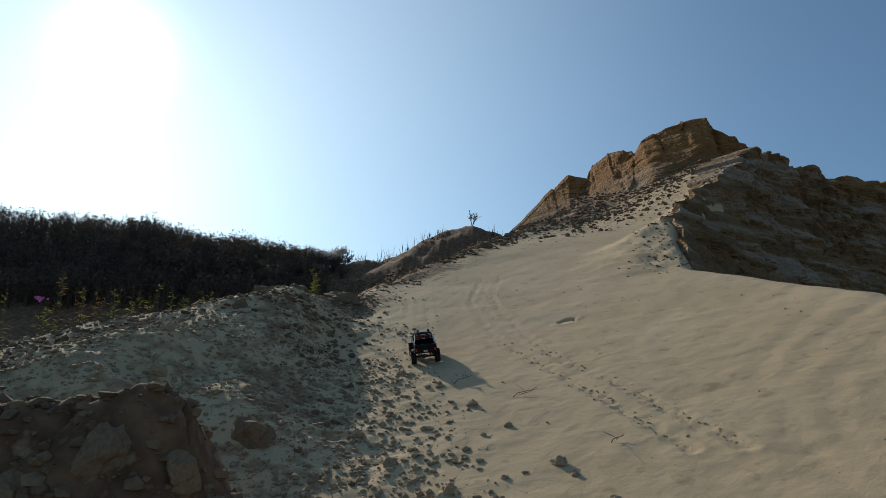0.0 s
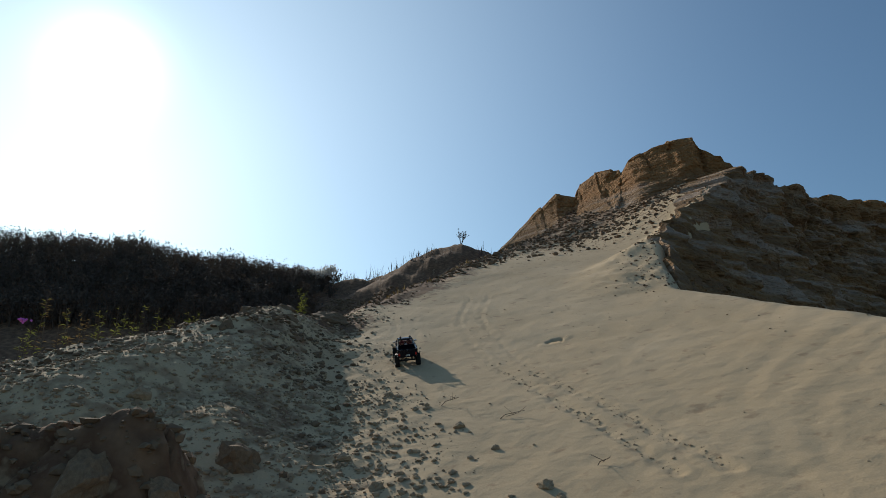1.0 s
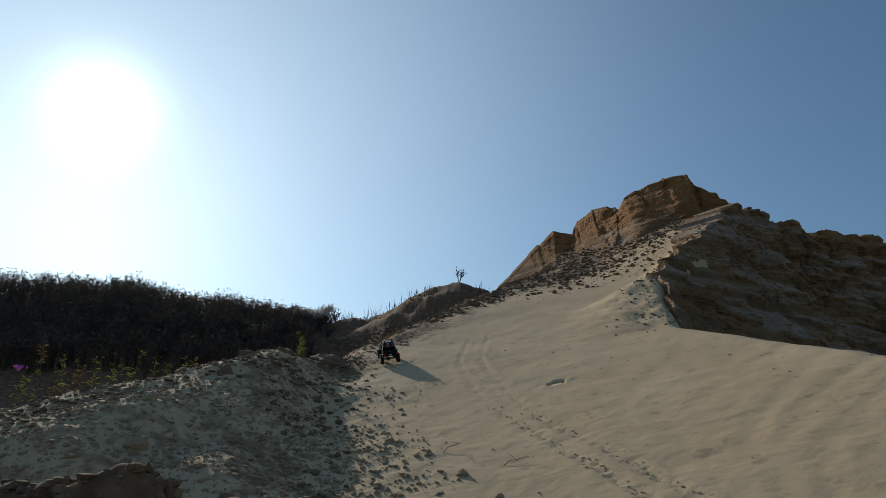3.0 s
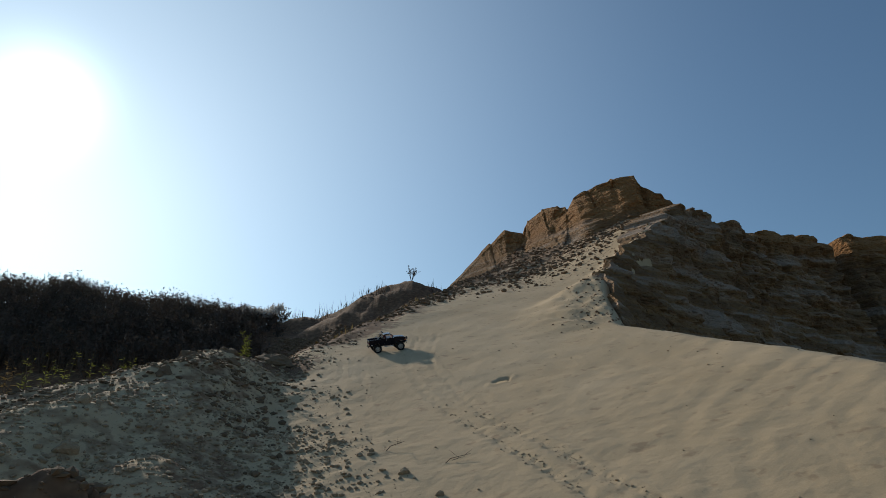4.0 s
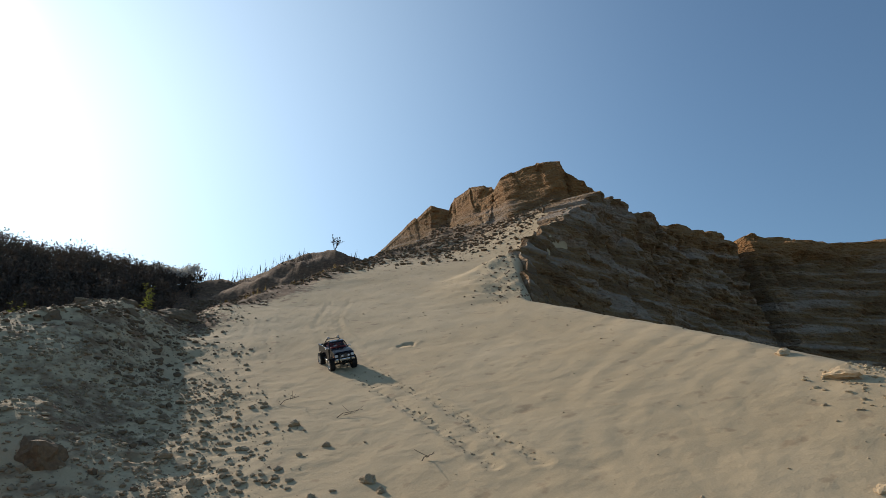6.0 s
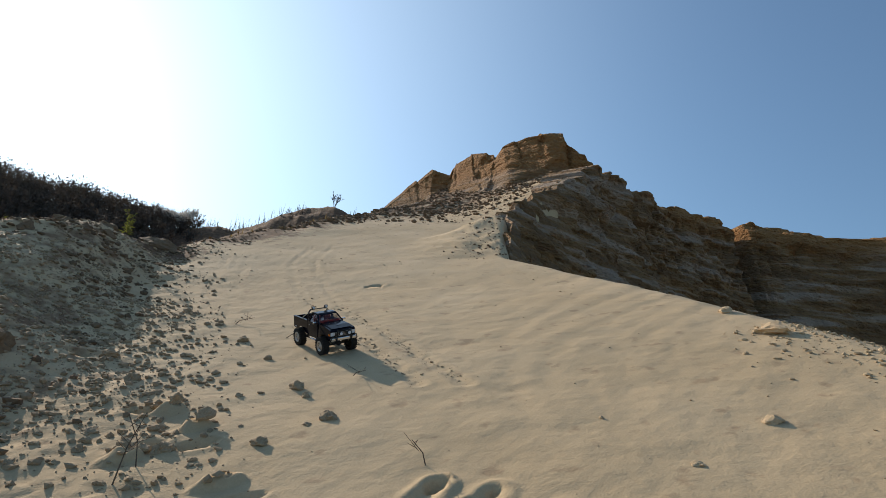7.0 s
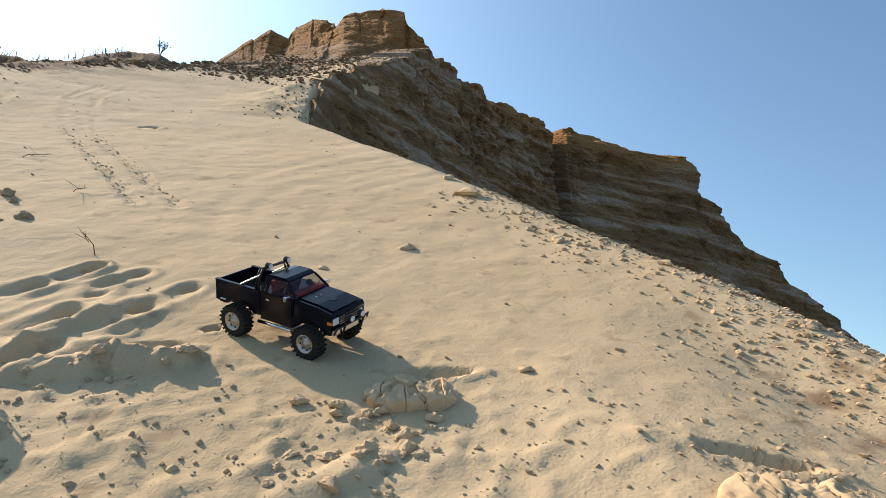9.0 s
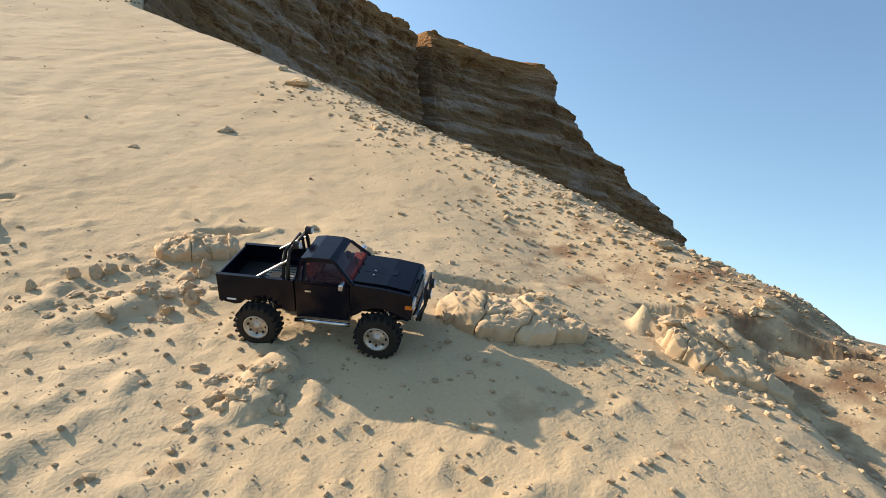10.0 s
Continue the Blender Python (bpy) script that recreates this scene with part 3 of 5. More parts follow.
cliff_sheet("crag",
            [(2.35, 25.5, 7.5), (2.85, 25.2, 7.93), (3.76, 24.2, 9.0), (4.45, 23.4, 9.65), (5.06, 22.9, 9.45), (5.2, 22.6, 9.85), (5.51, 21.8, 9.95), (6.06, 20.4, 9.6), (6.12, 19.9, 9.78), (6.65, 19.2, 10.02), (7.55, 18.2, 9.9), (7.75, 18.0, 9.45), (8.3, 17.6, 8.95), (8.9, 17.5, 8.4)],
            [(2.2, 23.6, 6.3), (3.2, 22.8, 6.8), (3.9, 22.0, 7.0), (4.3, 21.3, 7.2), (4.4, 21.2, 7.2), (4.9, 20.2, 7.3), (5.3, 18.7, 7.2), (5.5, 18.4, 7.2), (6.0, 17.6, 7.2), (7.0, 16.7, 7.2), (7.5, 16.4, 7.2), (7.7, 16.3, 7.0), (8.2, 16.3, 7.0), (8.8, 16.6, 7.0)],
            CLIFF, "weathered ochre sandstone crag on the hilltop", seed=5, rows=100, ledge=0.2, ragged=0.16)

# ---- tools for building things ----
def box(bm, size, at=(0, 0, 0), turn=(0, 0, 0), bevel=0.0):
    tmp = bmesh.ops.create_cube(bm, size=1, matrix=pose(*at, *turn) @ Matrix.Diagonal((*size, 1)))
    if bevel:
        edges = list({e for v in tmp["verts"] for e in v.link_edges})
        bmesh.ops.bevel(bm, geom=edges, offset=bevel, segments=2, affect="EDGES", profile=0.6)


def tube(bm, pts, r, sides=8, r_end=None):
    """A round bar along pts, tapering to r_end."""
    pts = [Vector(p) for p in pts]
    rings = []
    for i, p in enumerate(pts):
        way = (pts[min(i + 1, len(pts) - 1)] - pts[max(i - 1, 0)]).normalized()
        a = way.orthogonal().normalized()
        b = way.cross(a)
        rr = r + ((r_end - r) * i / (len(pts) - 1) if r_end is not None else 0)
        rings.append([bm.verts.new(p + rr * (a * math.cos(k * 2 * math.pi / sides) + b * math.sin(k * 2 * math.pi / sides))) for k in range(sides)])
    for lo, hi in zip(rings, rings[1:]):
        # nearest start keeps the bar from twisting
        s = min(range(sides), key=lambda j: (hi[j].co - lo[0].co).length)
        for k in range(sides):
            bm.faces.new((lo[k], lo[(k + 1) % sides], hi[(k + 1 + s) % sides], hi[(k + s) % sides]))
    bm.faces.new(rings[0][::-1])
    bm.faces.new(rings[-1])


def prism(bm, outline, y0, y1, inset=None):
    """An outline of (x, z) drawn out from y0 to y1. inset: by how much z-dependent the sides lean in, as (z from, slope)."""
    def side(y, sign):
        out = []
        for x, z in outline:
            lean = max(z - inset[0], 0) * inset[1] * sign if inset else 0
            out.append(bm.verts.new((x, y + lean, z)))
        return out
    a, b = side(y0, 1), side(y1, -1)
    bm.faces.new(a)
    bm.faces.new(b[::-1])
    for i in range(len(outline)):
        j = (i + 1) % len(outline)
        bm.faces.new((a[j], a[i], b[i], b[j]))


def lathe(bm, profile, axis_at=(0, 0, 0), sides=28):
    """A profile of (radius, y) turned round the y axis."""
    rings = []
    for r, y in profile:
        rings.append([bm.verts.new((axis_at[0] + r * math.cos(k * 2 * math.pi / sides), axis_at[1] + y, axis_at[2] + r * math.sin(k * 2 * math.pi / sides))) for k in range(sides)])
    for lo, hi in zip(rings, rings[1:]):
        for k in range(sides):
            bm.faces.new((lo[k], lo[(k + 1) % sides], hi[(k + 1) % sides], hi[k]))
    return rings


def disc(bm, at, r, depth, axis="x", sides=16):
    turn = {"x": (0, 90, 0), "y": (90, 0, 0), "z": (0, 0, 0)}[axis]
    bmesh.ops.create_cone(bm, cap_ends=True, segments=sides, radius1=r, radius2=r * 0.92, depth=depth, matrix=pose(*at, *turn))


def part(name, bm, mat, parent, label="", smooth_faces=False, bevel=0.0):
    if bevel:
        bmesh.ops.bevel(bm, geom=[e for e in bm.edges if e.is_manifold and e.calc_face_angle(0) > 0.5], offset=bevel, segments=2, affect="EDGES", clamp_overlap=True)
    bmesh.ops.recalc_face_normals(bm, faces=bm.faces[:])
    if smooth_faces:
        for f in bm.faces:
            f.smooth = True
    me = bpy.data.meshes.new(name)
    bm.to_mesh(me)
    bm.free()
    me.materials.append(mat)
    ob = new(name, me)
    ob.parent = parent
    return tagged(ob, label)


def mesh_thing(name, bm, mat, label, category, group="", kind="", m=None):
    ob = tagged(part(name, bm, mat, None), label, category, group, kind)
    if m is not None:
        ob.matrix_world = m
    return ob


def on_slope(x, y, heading, lift=0.0, h=0.12):
    """The pose of a thing that stands on the ground, its front towards heading (degrees from +x)."""
    z = lie(np.array([x, x + h, x - h, x, x]), np.array([y, y, y, y + h, y - h]))
    up = Vector((-(z[1] - z[2]) / (2 * h), -(z[3] - z[4]) / (2 * h), 1)).normalized()
    front = Vector((math.cos(radians(heading)), math.sin(radians(heading)), 0))
    front = (front - up * front.dot(up)).normalized()
    m = Matrix((front, up.cross(front), up)).transposed().to_4x4()
    m.translation = Vector((x, y, float(z[0]))) + up * lift
    return m


def ground_z(x, y):
    return float(lie(x, y))


ICO = bmesh.new()
bmesh.ops.create_icosphere(ICO, subdivisions=1, radius=1)
ICO_V = np.array([v.co[:] for v in ICO.verts])
ICO_F = np.array([[v.index for v in f.verts] for f in ICO.faces])
ICO.free()
rng = np.random.default_rng(4)


def scatter(name, x, y, size, mat, label, category, sink=0.25, flat=0.65):
    """Broken lumps strewn on the ground, joined into one mesh."""
    n = len(x)
    z = lie(x, y)
    jitter = rng.uniform(0.65, 1.3, (n, len(ICO_V), 1))
    v = ICO_V[None] * jitter * rng.uniform(0.7, 1.3, (n, 1, 3)) * np.array([1, 1, flat])
    a = rng.uniform(0, 2 * np.pi, n)
    c, s = np.cos(a)[:, None], np.sin(a)[:, None]
    v = np.stack([v[..., 0] * c - v[..., 1] * s, v[..., 0] * s + v[..., 1] * c, v[..., 2]], -1) * size[:, None, None]
    v += np.stack([x, y, z + size * flat * (1 - 2 * sink) * 0.6], -1)[:, None, :]
    f = ICO_F[None] + (np.arange(n) * len(ICO_V))[:, None, None]
    me = bpy.data.meshes.new(name)
    me.from_pydata(v.reshape(-1, 3).tolist(), [], f.reshape(-1, 3).tolist())
    me.materials.append(mat)
    return tagged(new(name, me), label, category, kind="stuff")


def clod_mesh(name, seed):
    """One lump of dry clay, crumbling, its faces broken and its foot flat."""
    r = random.Random(seed)
    bm = bmesh.new()
    bmesh.ops.create_icosphere(bm, subdivisions=3, radius=1)
    off = Vector((r.uniform(-9, 9), r.uniform(-9, 9), r.uniform(-9, 9)))
    cuts = [(Vector((r.uniform(-1, 1), r.uniform(-1, 1), r.uniform(-0.2, 1))).normalized(), r.uniform(0.45, 0.8)) for _ in range(8)]
    for v in bm.verts:
        for nrm, d in cuts:
            over = v.co.dot(nrm) - d
            if over > 0:
                v.co -= nrm * over
        way = v.co.normalized()
        v.co += way * (0.32 * noise.noise(way * 1.7 + off) + 0.22 * abs(noise.noise(way * 4.3 + off)) + 0.10 * noise.noise(way * 9 + off))
        v.co.z = max(v.co.z, -0.4)
    me = bpy.data.meshes.new(name)
    bm.to_mesh(me)
    bm.free()
    return me

# ---- clods, slabs and stones ----
def strewn(n, x0, x1, y0, y1, keep):
    x, y = rng.uniform(x0, x1, n), rng.uniform(y0, y1, n)
    k = rng.uniform(0, 1, n) < keep(x, y)
    return x[k], y[k]


def sizes(n, lo, hi, power=2.2):
    return lo + (hi - lo) * rng.uniform(0, 1, n) ** (power * 1.6)


def broken(x, y):
    return smooth(0.55, -0.5, x + 0.17 * (y - 3.5) + 0.35 * grain(x, y, 1.1, 12))


x, y = strewn(42000, -4.0, 1.1, 2.0, 9.8, lambda x, y: broken(x, y) * smooth(-0.4, 0.2, grain(x, y, 0.9, 50) + 0.15) * (1 - smooth(3.6, 3.1, y) * smooth(-0.5, -0.9, x)))
scatter("clods", x, y, sizes(len(x), 0.004, 0.026), LUMP, "dry clay clods strewn over the broken sand", "clods")
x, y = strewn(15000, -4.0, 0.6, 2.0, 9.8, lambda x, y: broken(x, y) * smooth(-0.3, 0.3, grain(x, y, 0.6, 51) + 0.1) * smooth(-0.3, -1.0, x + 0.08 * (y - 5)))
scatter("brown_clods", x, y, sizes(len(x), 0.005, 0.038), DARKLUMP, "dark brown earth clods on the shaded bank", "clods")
x, y = strewn(5000, -0.5, 3.9, -0.9, 9.5, lambda x, y: 0.07 + 0.9 * smooth(2.6, 3.9, x) * smooth(3.6, 1.5, y) + 0.5 * smooth(1.5, 0.8, y + 0.45 * (x - 2)))
scatter("pebbles", x, y, sizes(len(x), 0.003, 0.014), CRUMB, "small crumbs of dry clay on the sand", "pebbles")
x, y = strewn(7000, 2.7, 4.15, -1.2, 3.6, lambda x, y: smooth(0.9, 0.0, crest(y) - x + 0.25 * grain(x, y, 1.5, 52)))
scatter("crest_crumbs", x, y, sizes(len(x), 0.003, 0.02), CRUMB, "crumbled clay along the crest of the dune", "clods")
x, y = strewn(60000, -3.5, 8.0, 8.2, 23.5, lambda x, y: np.maximum(smooth(0.8, -0.1, x - (-1.0 + 0.47 * (y - 10.0)) + 0.5 * grain(x, y, 1.0, 53)), 0.55 * smooth(13, 18, y) + smooth(0.9, 0.2, crest(y) - x + 0.4 * grain(x, y, 1.2, 54)) * smooth(8, 9, y) * 0.7) * (x < crest(y)))
scatter("talus", x, y, sizes(len(x), 0.008, 0.075, 3.0) * (0.35 + 0.65 * smooth(9, 15, y)), DARKLUMP, "brown rock rubble below the crag", "rubble")

x, y = strewn(16000, 0.9, 3.1, -1.0, 1.7, lambda x, y: (0.2 + 0.8 * smooth(0.0, 0.5, grain(x, y, 1.3, 55))) * smooth(1.2, 0.5, y + 0.45 * (x - 2)))
scatter("sand_crumbs", x, y, sizes(len(x), 0.002, 0.011), CRUMB, "sand-coloured crumbs pressed into the slope", "crumbs")

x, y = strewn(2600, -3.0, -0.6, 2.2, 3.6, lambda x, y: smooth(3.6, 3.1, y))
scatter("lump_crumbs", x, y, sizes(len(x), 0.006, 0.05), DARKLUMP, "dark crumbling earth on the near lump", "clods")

CLODS = [clod_mesh("clod", k) for k in range(6)]
for me in CLODS:
    me.materials.append(LUMP)


TINTED = {}


def clod(name, x, y, size, label, k=0, flat=0.7, turn=None, mat=None, group="", category="clod"):
    me = CLODS[k % 6]
    if mat:
        key = (k % 6, mat.name)
        if key not in TINTED:
            TINTED[key] = me.copy()
            TINTED[key].materials[0] = mat
        me = TINTED[key]
    ob = tagged(new(name, me), label, category, group)
    turn = (x * 777 + y * 333) % 360 if turn is None else turn
    ob.matrix_world = on_slope(x, y, turn) @ Matrix.Translation((0, 0, size * flat * 0.25)) @ Matrix.Diagonal((size, size * 0.8, size * flat, 1))
    return ob


for k, (x, y, s) in enumerate([(0.87, 3.11, 0.05), (0.75, 3.48, 0.03), (0.29, 4.70, 0.045), (0.71, 3.62, 0.05), (0.50, 4.25, 0.03), (0.12, 3.42, 0.05), (0.30, 3.15, 0.055), (0.02, 2.95, 0.05),
                               (-0.46, 4.34, 0.06), (-2.11, 5.2, 0.07), (-1.9, 4.6, 0.08), (-1.2, 3.6, 0.09), (-0.8, 3.4, 0.07), (-0.2, 3.9, 0.05), (-0.25, 5.6, 0.045)]):
    clod("clod", x, y, s, "dry brown clay clod lying on the slope", k, group="single clods")
for k, (x, y, s) in enumerate([(3.66, 4.06, 0.07), (3.56, 3.42, 0.12), (2.71, 2.34, 0.05), (3.58, 2.2, 0.06), (3.54, 2.45, 0.04), (2.21, 2.12, 0.03), (2.60, 0.86, 0.03), (3.85, 1.6, 0.05), (3.9, 0.8, 0.05), (3.86, 0.2, 0.06), (3.8, -0.3, 0.05)]):
    clod("ochre_clod", x, y, s, "orange-tan clay clod on the smooth dune", k + 1, 0.45, mat=SLAB, group="dune clods")
clod("boulder", -1.03, 4.05, 0.13, "dark rounded lump of clay on the bank", 2, 0.8, mat=DARKLUMP, category="boulder")
for k, (x, y, s) in enumerate([(-1.3, 8.85, 0.26), (-1.75, 8.1, 0.15), (-2.0, 7.3, 0.12), (-1.55, 7.4, 0.1), (-2.4, 6.6, 0.12), (-1.9, 6.3, 0.1)]):
    clod("earth_block", x, y, s, "brown block of earth on the bank's edge", k, 0.45, mat=DARKLUMP, group="bank blocks", category="earth")
for k, (x, y, s) in enumerate([(-1.3, 2.78, 0.13), (-1.02, 2.86, 0.10), (-0.88, 2.95, 0.08), (-1.62, 2.7, 0.15), (-0.78, 2.85, 0.07), (-1.95, 2.8, 0.14)]):
    clod("clay_lump", x, y, s, "cracked brown clay lump in the shade", k + 2, 0.5, mat=DARKLUMP, group="near clay lumps", category="clay")


def voronoi_cells(seeds, outline):
    """The outline split into the areas nearest to each seed."""
    cells = []
    for i, (ax, ay) in enumerate(seeds):
        poly = list(outline)
        for j, (bx, by) in enumerate(seeds):
            if i == j:
                continue
            mx, my, nx, ny = (ax + bx) / 2, (ay + by) / 2, bx - ax, by - ay
            out = []
            for p, q in zip(poly, poly[1:] + poly[:1]):
                dp, dq = (p[0] - mx) * nx + (p[1] - my) * ny, (q[0] - mx) * nx + (q[1] - my) * ny
                if dp <= 0:
                    out.append(p)
                if dp * dq < 0:
                    t = dp / (dp - dq)
                    out.append((p[0] + t * (q[0] - p[0]), p[1] + t * (q[1] - p[1])))
            poly = out
            if len(poly) < 3:
                break
        if len(poly) >= 3:
            cells.append(poly)
    return cells


def slab(name, x, y, heading, a, b, thick, count, seed, label, lift=0.0, tip=0.0):
    """A domed crust of pale clay, cracked into ragged pieces that have drifted a little apart."""
    r = random.Random(seed)
    top = tagged(new(name), label, "clay slab", "fallen slabs")
    top.matrix_world = on_slope(x, y, heading, lift, 0.2) @ pose(0, 0, 0, tip)
    rim = [(a * math.cos(t) * r.uniform(0.86, 1.06), b * math.sin(t) * r.uniform(0.86, 1.06)) for t in [k * math.pi / 11 for k in range(22)]]
    seeds = [(a * math.sqrt(r.random()) * math.cos(q), b * math.sqrt(r.random()) * math.sin(q)) for q in [k * 2.4 + r.uniform(-0.5, 0.5) for k in range(count)]]

    def rag(u, v, w):
        return noise.noise(Vector((u * 22, v * 22, seed + w))) * 0.014 + noise.noise(Vector((u * 60, v * 60, seed + w))) * 0.006

    def dome(u, v):
        edge = max(0.0, 1 - (u / a) ** 2 - (v / b) ** 2)
        crack = max(0.0, 1 - abs(noise.noise(Vector((u * 11, v * 11, seed + 9.5)))) / 0.05)
        grit = 0.013 * noise.noise(Vector((u * 32, v * 32, seed))) + 0.010 * noise.noise(Vector((u * 85, v * 85, seed))) + 0.005 * noise.noise(Vector((u * 190, v * 190, seed)))
        return thick * (0.45 + 0.5 * edge ** 0.4 + 0.22 * noise.noise(Vector((u * 7, v * 7, seed * 1.7)))) + grit - 0.008 * crack

    for cell in voronoi_cells(seeds, rim):
        cx, cy = sum(p[0] for p in cell) / len(cell), sum(p[1] for p in cell) / len(cell)
        bm = bmesh.new()
        fine = []
        for p, q in zip(cell, cell[1:] + cell[:1]):
            k = max(1, int(math.hypot(q[0] - p[0], q[1] - p[1]) / 0.009))
            fine += [(p[0] + (q[0] - p[0]) * i / k, p[1] + (q[1] - p[1]) * i / k) for i in range(k)]
        fine = [(u + rag(u, v, 0), v + rag(u, v, 5)) for u, v in fine]
        lean, drop = (r.uniform(-0.12, 0.12), r.uniform(-0.12, 0.12)), r.uniform(-0.010, 0.006)
        rings = []
        for scale, up in ((0.92, -1), (0.96, 0.3), (0.98, 0.7), (0.975, 0.9), (0.95, 0.98), (0.86, 1.0), (0.7, 1.0), (0.5, 1.0), (0.28, 1.0)):
            ring = []
            for u, v in fine:
                pu, pv = cx + (u - cx) * scale, cy + (v - cy) * scale
                z = (dome(pu, pv) + lean[0] * (pu - cx) + lean[1] * (pv - cy) + drop) * up if up > 0 else -0.05
                w = 0.004 * noise.noise(Vector((u * 50, v * 50, up * 4 + seed))) * (up < 0.9)
                ring.append(bm.verts.new((pu + w, pv + w, z)))
            rings.append(ring)
        for lo, hi in zip(rings, rings[1:]):
            for i in range(len(fine)):
                j = (i + 1) % len(fine)
                bm.faces.new((lo[i], lo[j], hi[j], hi[i]))
        hub = bm.verts.new((cx, cy, dome(cx, cy) + drop))
        for i in range(len(fine)):
            bm.faces.new((rings[-1][i], rings[-1][(i + 1) % len(fine)], hub))
        part("piece", bm, SLAB, top, smooth_faces=True)
    return top


slab("clay_slab", 2.83, -0.04, -33, 0.23, 0.12, 0.07, 8, 3, "large pale clay slab, deeply cracked, on the sand")
slab("clay_slab", 2.20, 0.87, -20, 0.15, 0.085, 0.06, 8, 8, "broken pale clay slab in the truck's way")
slab("clay_slab", 3.35, -0.43, -60, 0.20, 0.085, 0.045, 13, 21, "crumbling clay slab near the dune's crest")


def rubble(cx, cy, n, rx, ry, lo, hi, seed, label, group, mat=SLAB):
    r = random.Random(seed)
    for k in range(n):
        u, v = r.gauss(0, 0.5), r.gauss(0, 0.5)
        clod("rubble_lump", cx + rx * u, cy + ry * v, lo + (hi - lo) * r.random() ** 2, label, r.randrange(6), r.uniform(0.35, 0.6), r.uniform(0, 360), mat, group)


rubble(1.99, 0.72, 55, 0.24, 0.2, 0.008, 0.036, 1, "tan lump of broken clay slab on the sand", "slab rubble")
rubble(2.10, 0.08, 26, 0.13, 0.12, 0.008, 0.035, 2, "tan lump of broken clay slab on the sand", "slab rubble")
rubble(3.33, -0.42, 130, 0.22, 0.24, 0.008, 0.036, 3, "crumbled tan clay by the crest", "crest rubble")
rubble(3.0, -0.05, 14, 0.3, 0.2, 0.008, 0.02, 4, "tan crumb beside the cracked slab", "slab rubble")
rubble(1.38, 1.32, 40, 0.28, 0.12, 0.006, 0.028, 5, "crust crumb by the ruts", "rut rubble")
rubble(0.2, 3.1, 26, 0.5, 0.4, 0.015, 0.05, 6, "loose clod on broken sand", "foreground clods", LUMP)


# crumbs turned up in the old tracks
u = rng.uniform(0.15, 1, 260)
for pts in (TRACKS[0][0], TRACKS[1][0]):
    px, py = np.array(pts)[2:].T
    k = np.linspace(0, 1, len(px))
    scatter("track_crumbs", np.interp(u, k, px) + rng.normal(0, 0.035, 260), np.interp(u, k, py) + rng.normal(0, 0.035, 260), sizes(260, 0.002, 0.011), LUMP, "crumbs turned up along an old tyre track", "crumbs")

# more crumbs where the crest ends
x, y = strewn(1500, 2.9, 4.2, -1.2, 1.0, lambda x, y: smooth(2.8, 3.5, x + 0.3 * grain(x, y, 1.5, 57)))
scatter("worn_crumbs", x, y, sizes(len(x), 0.003, 0.014), CRUMB, "clay crumbs at the worn end of the crest", "clods")

# lumps of the broken slab that the truck's wheels throw aside
kicked = []
r = random.Random(31)
for k in range(16):
    a = (2.12 + r.gauss(0, 0.08), 0.86 + r.gauss(0, 0.06))
    b = (a[0] - 0.02 + r.gauss(0, 0.14), a[1] - 0.16 + r.gauss(0, 0.12))
    s = r.uniform(0.012, 0.032)
    ob = clod("kicked_lump", *a, 1.0, "tan clay lump knocked loose by the truck", k, mat=SLAB, group="kicked lumps")
    ob.scale = (s, s * 0.8, s * 0.6)
    kicked.append((ob, a, b, s, r.uniform(0.06, 0.16), r.uniform(0.0, 0.25)))

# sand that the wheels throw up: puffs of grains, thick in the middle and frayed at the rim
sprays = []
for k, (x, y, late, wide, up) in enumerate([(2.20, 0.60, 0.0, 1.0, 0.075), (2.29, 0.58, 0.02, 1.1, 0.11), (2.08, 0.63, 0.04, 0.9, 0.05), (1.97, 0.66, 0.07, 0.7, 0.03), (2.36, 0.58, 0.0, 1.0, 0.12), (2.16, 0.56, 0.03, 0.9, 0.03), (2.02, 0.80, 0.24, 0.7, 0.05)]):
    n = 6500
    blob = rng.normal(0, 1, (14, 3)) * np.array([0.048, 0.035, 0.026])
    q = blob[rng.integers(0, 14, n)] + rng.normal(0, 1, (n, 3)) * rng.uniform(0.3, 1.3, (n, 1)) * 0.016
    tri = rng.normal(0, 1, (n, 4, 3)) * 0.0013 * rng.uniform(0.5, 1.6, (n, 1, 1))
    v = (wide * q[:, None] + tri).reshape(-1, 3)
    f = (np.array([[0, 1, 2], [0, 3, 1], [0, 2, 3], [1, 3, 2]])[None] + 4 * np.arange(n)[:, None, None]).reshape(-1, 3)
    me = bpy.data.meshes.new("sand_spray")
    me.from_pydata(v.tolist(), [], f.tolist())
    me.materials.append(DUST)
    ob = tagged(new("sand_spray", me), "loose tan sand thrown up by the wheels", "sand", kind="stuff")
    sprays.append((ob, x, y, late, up))

